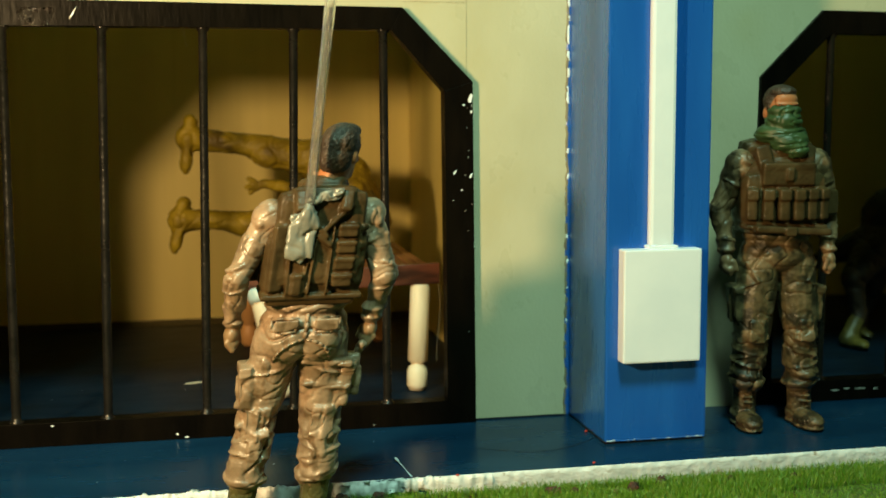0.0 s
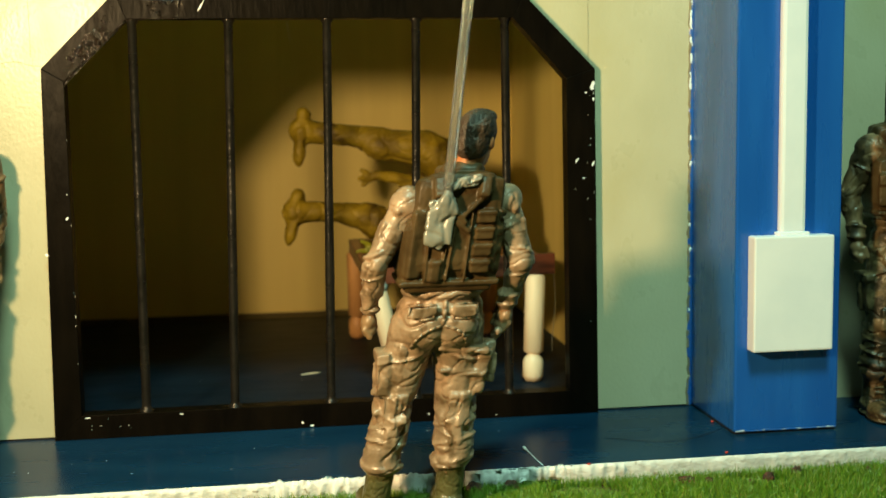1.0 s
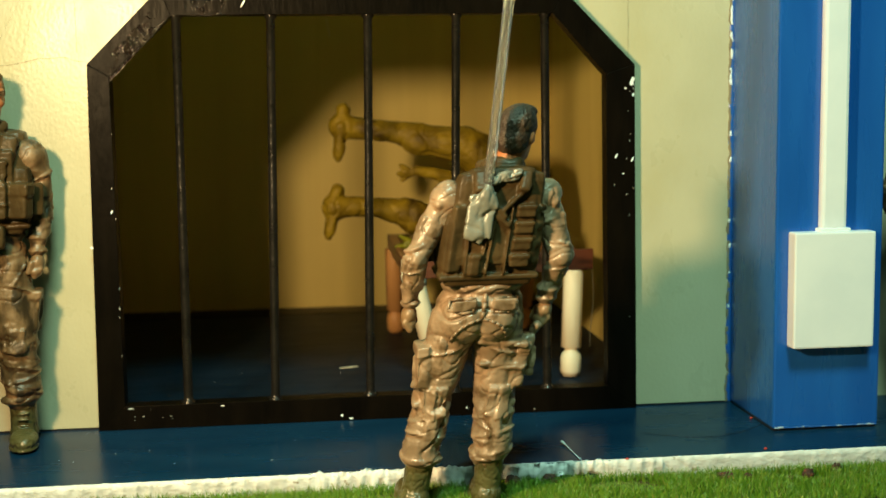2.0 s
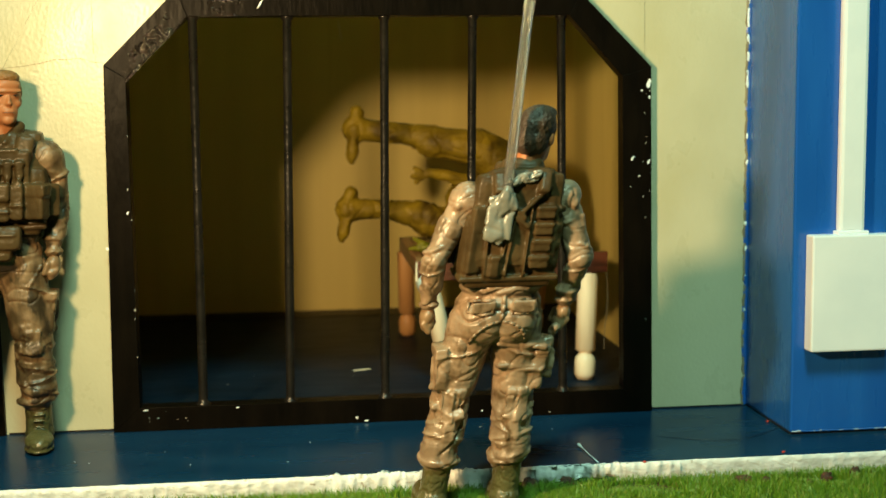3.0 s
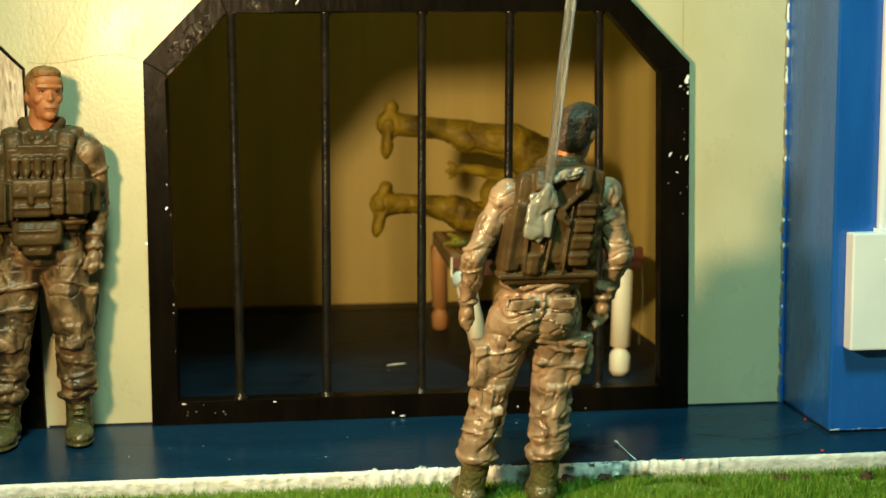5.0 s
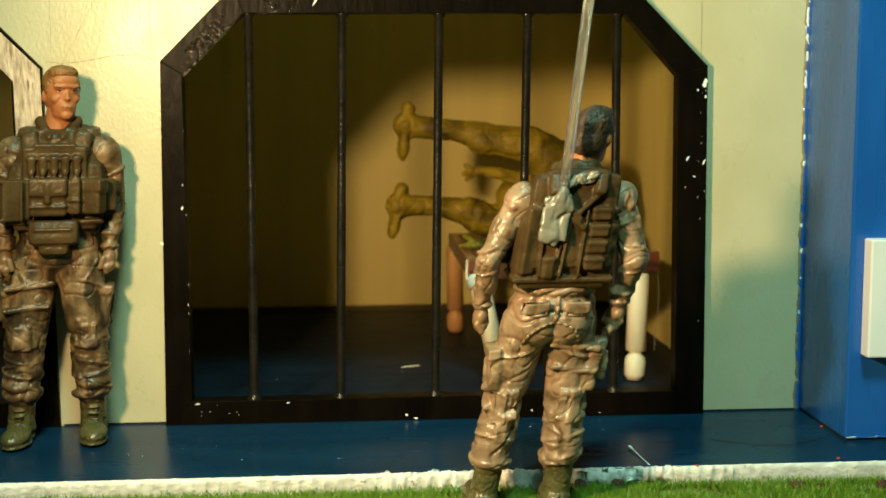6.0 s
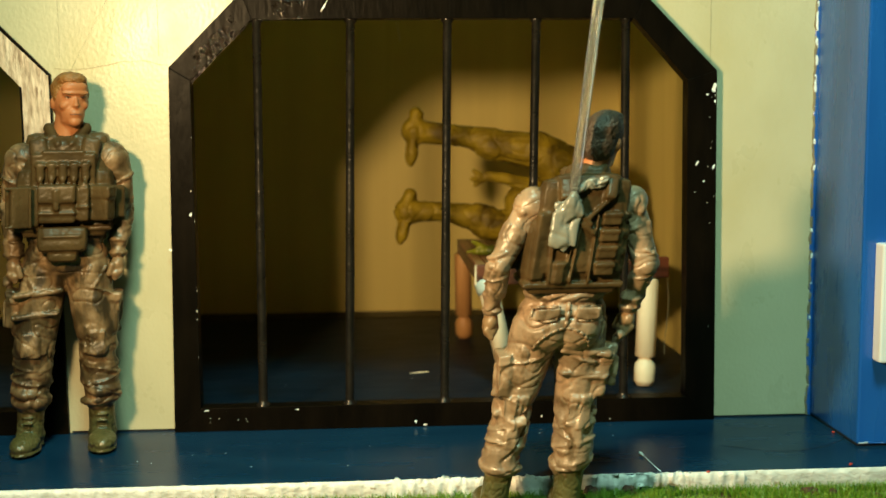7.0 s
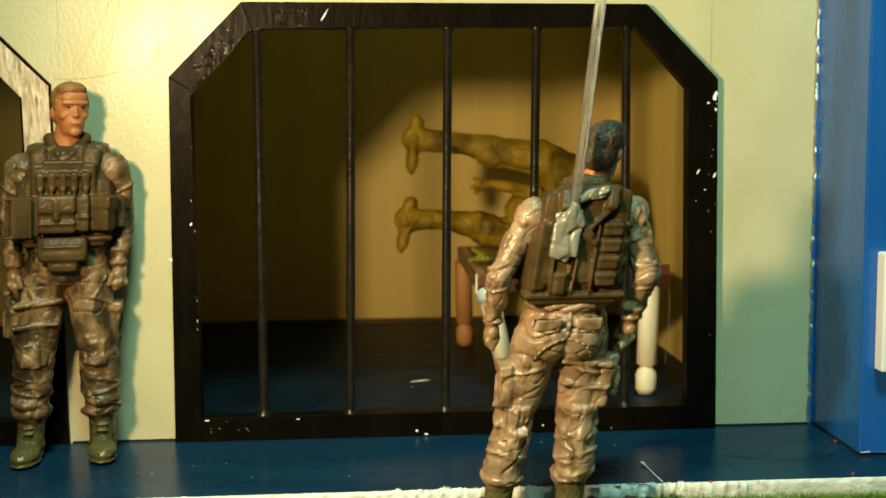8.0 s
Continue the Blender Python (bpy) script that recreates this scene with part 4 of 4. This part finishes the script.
    for k in s:
        seams += seam([seat(x * k, z) for x, z in ((0.22, 5.08), (0.5, 5.07), (0.76, 5.04), (0.78, 4.82), (0.52, 4.78), (0.24, 4.8), (0.22, 5.08))])
        trousers += [block(seat(0.14 * k, 5.3, 0.01), (0.08, 0.1, 0.22), (0, 0, 0), 0.03), block(seat(0.72 * k, 5.28, 0.01), (0.08, 0.12, 0.22), (0, 0, -30 * k), 0.03)]
        trousers += [block(((0.80 + w) * k, 0.44, 2.58), (0.36, 0.2, 0.78), (0, 3 * k, -22 * k), 0.05), block(((0.52 + w) * k, 0.46, 2.62), (0.24, 0.18, 0.72), (0, 3 * k, 16 * k), 0.05), cone(((0.6 + w) * k, 0.52, 2.9), ((0.95 + w) * k, 0.3, 2.92), 0.05, 0.05), cone(((0.62 + w) * k, 0.5, 2.3), ((0.98 + w) * k, 0.28, 2.3), 0.05, 0.05), cone(((0.78 + w) * k, 0.5, 2.9), ((0.8 + w) * k, 0.5, 2.3), 0.045, 0.045)]
    seams += seam([seat(0.62 * math.cos(a), 4.1 + 0.52 * math.sin(a)) for a in (math.pi * j / 12 for j in range(13))]) + seam([seat(0.0, z) for z in (4.62, 4.8, 5.0, 5.2)], 0.05)
    # seams and knee panels on the trousers
    for k in s:
        trousers += [cone(((0.94 + w) * k, -0.3, 3.0), ((0.45 + w) * k, -0.48, 3.1), 0.045, 0.045), cone(((0.98 + w) * k, -0.3, 2.4), ((0.42 + w) * k, -0.44, 2.5), 0.045, 0.045), cone(((0.42 + w) * k, -0.45, 3.1), ((0.4 + w) * k, -0.42, 2.5), 0.045, 0.045),
                     cone((0.98 * k, -0.3, 4.6), (0.7 * k, -0.52, 4.1), 0.04, 0.04), cone(((0.9 + w) * k, -0.28, 1.9), ((0.5 + w) * k, -0.36, 2.0), 0.06, 0.05), cone(((0.95 + w) * k, -0.24, 1.62), ((0.5 + w) * k, -0.36, 1.66), 0.06, 0.06)]
    if holster:
        h = -holster
        trousers += [block((1.3 * h, 0.0, 3.6), (0.26, 0.5, 0.95), (0, 0, 0), 0.06), block((1.42 * h, 0.12, 3.45), (0.2, 0.22, 0.7), (0, 0, 0), 0.05), cone((1.4 * h, 0.1, 4.2), (1.42 * h, 0.22, 4.3), 0.13, 0.12)]
        trousers += [block((0.62 * h, 0.02, 4.0), (1.2, 1.22, 0.13), (0, 6 * h, 0), 0.05), block((0.68 * h, 0.0, 3.45), (1.12, 1.12, 0.13), (0, 6 * h, 0), 0.05)]
    small = 0.88
    turn_head = Matrix.Translation((aside, 0.06, 8.0)) @ pose(0, 0, 0, 0, 0, head_turn) @ Matrix.Diagonal((small, small, small, 1)) @ Matrix.Translation((0, -0.08, -8.2))

    def at_head(c):
        return tuple(turn_head @ Vector(c))

    def head_ell(c, r, tilt=(0, 0, 0)):
        c, r = (c[0] * 1.08, c[1], c[2]), (r[0] * 1.08, r[1], r[2])
        return ell(at_head(c), [v * small for v in r], (tilt[0], tilt[1], tilt[2] + head_turn))

    skin = [cone((0, 0.12, 7.7), (aside, 0.06, 8.4), 0.36, 0.33), head_ell((0, 0.04, 9.02), (0.43, 0.56, 0.68)), head_ell((0, -0.16, 8.62), (0.315, 0.38, 0.42)), head_ell((0.14, -0.1, 8.43), (0.16, 0.3, 0.15)), head_ell((-0.14, -0.1, 8.43), (0.16, 0.3, 0.15)), head_ell((0, -0.41, 8.38), (0.16, 0.15, 0.14)), head_ell((0, -0.47, 8.95), (0.055, 0.11, 0.2), (-16, 0, 0)), head_ell((0, -0.53, 8.82), (0.085, 0.085, 0.05)),
            head_ell((0, -0.43, 9.16), (0.34, 0.15, 0.055)), head_ell((0, -0.49, 8.62), (0.15, 0.09, 0.04)), head_ell((0.22, -0.31, 8.84), (0.15, 0.14, 0.13), (0, 30, 0)), head_ell((-0.22, -0.31, 8.84), (0.15, 0.14, 0.13), (0, -30, 0)), head_ell((0.17, -0.38, 8.66), (0.06, 0.08, 0.15), (0, -16, 0)), head_ell((-0.17, -0.38, 8.66), (0.06, 0.08, 0.15), (0, 16, 0)), head_ell((0.2, -0.44, 9.15), (0.15, 0.09, 0.055), (0, -12, 0)), head_ell((-0.2, -0.44, 9.15), (0.15, 0.09, 0.055), (0, 12, 0)), head_ell((0, -0.36, 9.32), (0.33, 0.2, 0.2)), head_ell((0, -0.47, 8.54), (0.15, 0.09, 0.045)),
            head_ell((0.43, 0.12, 8.9), (0.06, 0.12, 0.17)), head_ell((-0.43, 0.12, 8.9), (0.06, 0.12, 0.17))]
    cap = [head_ell((0, 0.14, 9.26), (0.47, 0.56, 0.53)), head_ell((0, 0.24, 8.95), (0.43, 0.45, 0.55)), head_ell((0, -0.1, 9.53), (0.38, 0.44, 0.23)), head_ell((0.40, -0.02, 9.15), (0.06, 0.16, 0.22)), head_ell((-0.40, -0.02, 9.15), (0.06, 0.16, 0.22))]
    whites = [head_ell((0.18 * k, -0.44, 9.035), (0.05, 0.035, 0.014)) for k in s]
    eyes = [head_ell((0.185 * k, -0.475, 9.04), (0.026, 0.03, 0.02)) for k in s] + [head_ell((0.185 * k, -0.47, 9.062), (0.095, 0.05, 0.013), (0, -6 * k, 0)) for k in s]
    brows = [head_ell((0.19 * k, -0.525, 9.14), (0.115, 0.035, 0.014), (0, -12 * k, 0)) for k in s]
    regions = [(cloth, seams, "raw"), (cloth, trousers, (0.04, 0.9, 1.3, (1.45, 0.5, 1.7), (2.55, 0.4, 1.1), (3.9, 0.5, 0.5))), ("camon" if cloth == "camon" else "boot", boots, (0.015, 4, 4)), ("camod" if scarf else cloth, sleeves, (0.036, 1.1, 1.5, (5.2, 0.35, 1.2), (6.1, 0.4, 1.3), (6.9, 0.3, 0.8))), ("glove" if grip_dark else "skin", grip, None), ("vest", vest, (0.004, 3.2, 3.2)), ("skin", skin, None), (hair, cap, (0.014, 8, 6)), ("tooth", whites, "raw"), ("eye", eyes, "raw"), ("hairg" if hair == "hairg" else "hairb", brows, "raw"), ("lip", [head_ell((0, -0.505, 8.585), (0.15, 0.085, 0.02))], "raw")]
    if scarf:
        regions.append(("scarf", [ell((0, 0.0, 8.05), (0.72, 0.66, 0.34)), ell((0, -0.18, 8.4), (0.5, 0.5, 0.36)), ell((0.1, -0.35, 7.85), (0.55, 0.42, 0.36)), ell((0, -0.2, 8.68), (0.46, 0.44, 0.2)), ell((0.25, -0.5, 7.65), (0.35, 0.3, 0.25))], (0.03, 1.2, 2.2)))
    if back_gear:
        # hunched upper back, padded collar and shoulders
        vest += [block((0, 0.4, 7.74), (1.55, 0.7, 0.5), (14, 0, 0), 0.22), cone((-0.32, 0.3, 8.06), (0.32, 0.3, 8.06), 0.17, 0.17)]
        sleeves += [ell((1.12 * k, 0.16, 7.3), (0.4, 0.42, 0.42)) for k in s] + [ell((1.3 * k, 0.42, 7.2), (0.14, 0.14, 0.15)) for k in s]
        regions.append(("glue", [ell((-0.1, 0.80, 7.82), (0.3, 0.09, 0.13)), ell((0.25, 0.82, 7.72), (0.22, 0.09, 0.1)), ell((-0.3, 0.78, 7.9), (0.16, 0.1, 0.1))], (0.05, 3, 3)))
    m = pose(0, 0, 0, lean, 0, 0)
    m[0][2] += math.tan(radians(bent))
    m = Matrix.Diagonal((size, size, size, 1)) @ m
    me = sculpt(regions, 0.030, m=m, name="toy_soldier")
    low = min(v.co.z for v in me.vertices)
    for v in me.vertices:
        v.co.z -= low
    ob = new("toy_soldier", me)
    ob.matrix_basis = pose(at[0] * CM, at[1] * CM, at[2] * CM, 0, 0, turn)
    return tagged(ob, label, "toy figure", "toy soldiers")


soldier((-2.66, -1.2, 0), 8, "sandy-haired toy soldier in brown camouflage standing by the wall", "camod", "hairg", head_turn=22, bent=2.6, aside=0.06, apart=0.08, size=1.052, out=-0.2)
soldier((23.5, -2.1, 0), -6, "toy soldier with green scarf over its face beside the pillar", "camon", "hairb", scarf=True, size=1.035, holster=0)
soldier((8.98, -6.2, SOIL), 181, "dark-haired toy soldier in tan camouflage standing on the turf", "camo", "hairb", head_turn=-32, lean=-3, bent=-9, size=0.98, holster=1, back_gear=True, apart=0.05, out=0.14, aside=-0.26)


# ---- control rod stuck on the walking figure's back ----
def control_rod():
    r = thing("control_rod", (9.66, -7.42, 6.2), "thin shiny clear rod glued to the figure's back", "rod")
    a, b = Vector((0.14, 0.04, 0.3)), Vector((1.72, -0.75, 14.0))
    tube = turned(a, b, [(0, 0.07), (0, 0.115), (0.02, 0.115), (0.98, 0.115), (1, 0.115), (1, 0.07), (0.98, 0.07), (0.02, 0.07)], 16)
    caps = [f for f in tube.faces if len(f.verts) > 4]
    bmesh.ops.delete(tube, geom=caps, context="FACES_ONLY")
    rims = [e for e in tube.edges if e.is_boundary]
    bmesh.ops.bridge_loops(tube, edges=rims)
    bmesh.ops.recalc_face_normals(tube, faces=tube.faces[:])
    part("tube", tube, M["clear"], r, smooth=False)
    blob = sculpt([("glue", [block((0.0, -0.04, 0.12), (0.62, 0.15, 0.95), (-4, 10, 0), 0.06), block((0.12, -0.05, 0.42), (0.56, 0.13, 0.46), (-4, -8, 0), 0.06), block((-0.1, -0.04, -0.22), (0.46, 0.14, 0.46), (-4, 24, 0), 0.06), ell((0.13, -0.05, 0.5), (0.2, 0.15, 0.36), (0, 8, 0))], (0.03, 1.5, 1.5))], 0.04, name="glue_blob")
    ob = new("glue_blob", blob)
    ob.parent = r
    tagged(ob, "milky lump of dried glue")


control_rod()


# ---- turf ----
def turf():
    rng = np.random.default_rng(5)
    n = 150000
    x = rng.uniform(-12, 33, n)
    y = EDGE - 0.05 - np.abs(rng.gamma(1.5, 1.2, n))
    patch = np.array([noise.noise(Vector((a * 0.45, b * 0.8, 2))) for a, b in zip(x, y)])
    bare = (patch > np.where(x > 11.5, 0.22, 0.36)) & (y < EDGE - 0.25)
    tall = rng.uniform(0.12, 0.31, n) * np.where(bare, 0.35, 1.0)
    lean_x, lean_y = rng.normal(0, 0.075, n), rng.normal(0, 0.065, n)
    a = rng.uniform(0, np.pi, n)
    wx, wy = np.cos(a) * 0.009, np.sin(a) * 0.009
    z = np.full(n, SOIL - 0.03)
    rows = [np.stack(v, 1) for v in ((x - wx, y - wy, z), (x + wx, y + wy, z), (x + wx * 0.7 + lean_x * 0.5, y + wy * 0.7 + lean_y * 0.5, z + tall * 0.65), (x - wx * 0.7 + lean_x * 0.5, y - wy * 0.7 + lean_y * 0.5, z + tall * 0.65), (x + lean_x * 1.3, y + lean_y * 1.3, z + tall))]
    verts = np.stack(rows, 1).reshape(-1, 3) * CM
    base = np.arange(n) * 5
    faces = [(b, b + 1, b + 2, b + 3) for b in base.tolist()] + [(b + 3, b + 2, b + 4) for b in base.tolist()]
    me = bpy.data.meshes.new("grass")
    me.from_pydata(verts.tolist(), [], faces)
    me.materials.append(M["turf"])
    tagged(new("grass", me), "short bright green artificial grass fibres", "grass", kind="stuff")


turf()


# ---- small litter ----
def litter():
    bm = turned((12.3, -3.2, 0.16), (12.48, -4.72, 0.08), [(0, 0.012), (0.06, 0.05), (0.16, 0.035), (0.24, 0.014), (0.7, 0.012), (1, 0.025)], 7)
    for v in bm.verts:
        v.co.z = max(0.001, v.co.z * 0.8 - 0.06 + 0.02 * noise.noise(v.co * 4))
    tagged(part("paint_flake", bm, M["white"], smooth=True), "curled sliver of white paint on the blue platform", "paint flake")
    for x, y, z in ((18.0, -1.7, 0), (17.2, -4.75, 0.04), (8.4, -4.45, 0.03), (13.6, -4.9, 0.0)):
        bm = bmesh.new()
        bmesh.ops.create_icosphere(bm, subdivisions=2, radius=0.045)
        for v in bm.verts:
            v.co *= 1 + 0.35 * noise.noise(v.co * 20 + Vector((x, y, 0)))
            v.co.z = v.co.z * 0.7
        tagged(part("crumb", bm, M["crumb"], at=(x, y, z + 0.028)), "tiny red crumb on the platform", "crumb", "crumbs")
    rng = random.Random(9)
    for k in range(15):
        x, y = rng.uniform(-1, 21), rng.uniform(-4.3, -0.6)
        if k > 10:
            x, y = rng.uniform(2, 14), rng.uniform(1.2, 9)
        bm = bmesh.new()
        bmesh.ops.create_icosphere(bm, subdivisions=1, radius=1, matrix=Matrix.LocRotScale((0, 0, 0), Euler((0, 0, rng.uniform(0, 3))), (rng.uniform(0.012, 0.04), rng.uniform(0.010, 0.018), 0.006)))
        tagged(part("speck", bm, M["white"], at=(x, y, 0.005)), "tiny white paint speck on the blue floor", "speck", "specks")
    for x, y, w, h in ((15.9, -5.5, 0.26, 0.16), (16.4, -5.6, 0.14, 0.14), (20.6, -5.5, 0.1, 0.14), (13.9, -5.2, 0.07, 0.12), (17.4, -5.9, 0.12, 0.13), (22.3, -5.6, 0.12, 0.13), (18.75, -5.4, 0.14, 0.2), (17.95, -5.6, 0.14, 0.18), (11.6, -5.15, 0.2, 0.2), (10.7, -5.12, 0.2, 0.2)):
        bm = bmesh.new()
        bmesh.ops.create_icosphere(bm, subdivisions=4, radius=1)
        for v in bm.verts:
            q = v.co.normalized()
            v.co = Vector((q.x * w, q.y * w * 0.6, q.z * h)) * (1 + 0.35 * noise.noise(q * 3 + Vector((x, y, 0))) + 0.25 * noise.noise(q * 9 + Vector((x, 0, y))))
        tagged(part("soil_clump", bm, M["clod"], at=(x, y, SOIL + h * 0.35), smooth=True), "reddish brown clump of soil in the turf", "soil clump", "soil clumps")
    bm = turned((6.75, 6.9, 0.012), (7.4, 7.1, 0.012), [(0, 0.012), (0.5, 0.03), (1, 0.012)], 6)
    tagged(part("splinter", bm, M["wood"]), "pale wood splinter on the cell floor", "splinter")

    def strand(name, points, r, key, label, category):
        cu = bpy.data.curves.new(name, "CURVE")
        cu.dimensions, cu.bevel_depth, cu.bevel_resolution = "3D", r * CM, 2
        sp = cu.splines.new("POLY")
        sp.points.add(len(points) - 1)
        for q, p in zip(sp.points, points):
            q.co = (*[c * CM for c in p], 1)
        cu.materials.append(M[key])
        tmp = new("tmp", cu)
        me = bpy.data.meshes.new_from_object(tmp.evaluated_get(bpy.context.evaluated_depsgraph_get()))
        bpy.data.objects.remove(tmp)
        me.name = name
        return tagged(new(name, me), label, category)

    strand("hair_strand", [(14.6 + 4.2 * t, -2.6 - 0.9 * math.sin(t * 3.1) + 1.2 * t * t, 0.012) for t in (k / 24 for k in range(25))], 0.005, "eye", "thin dark hair strand on the blue platform", "hair")
    strand("glue_string", [(15.02 + 0.06 * math.sin(t * 5), 4.75, 3.5 - 2.6 * t) for t in (k / 16 for k in range(17))], 0.010, "glue", "fine string of glue hanging from the table", "glue string")
    strand("fibre", [(-2.0 + 1.05 * t, -1.95 + 2.1 * t, 9.72 + 3.0 * t) for t in (k / 8 for k in range(9))], 0.004, "dark", "fine stray fibre above the soldier's hair", "fibre")


litter()
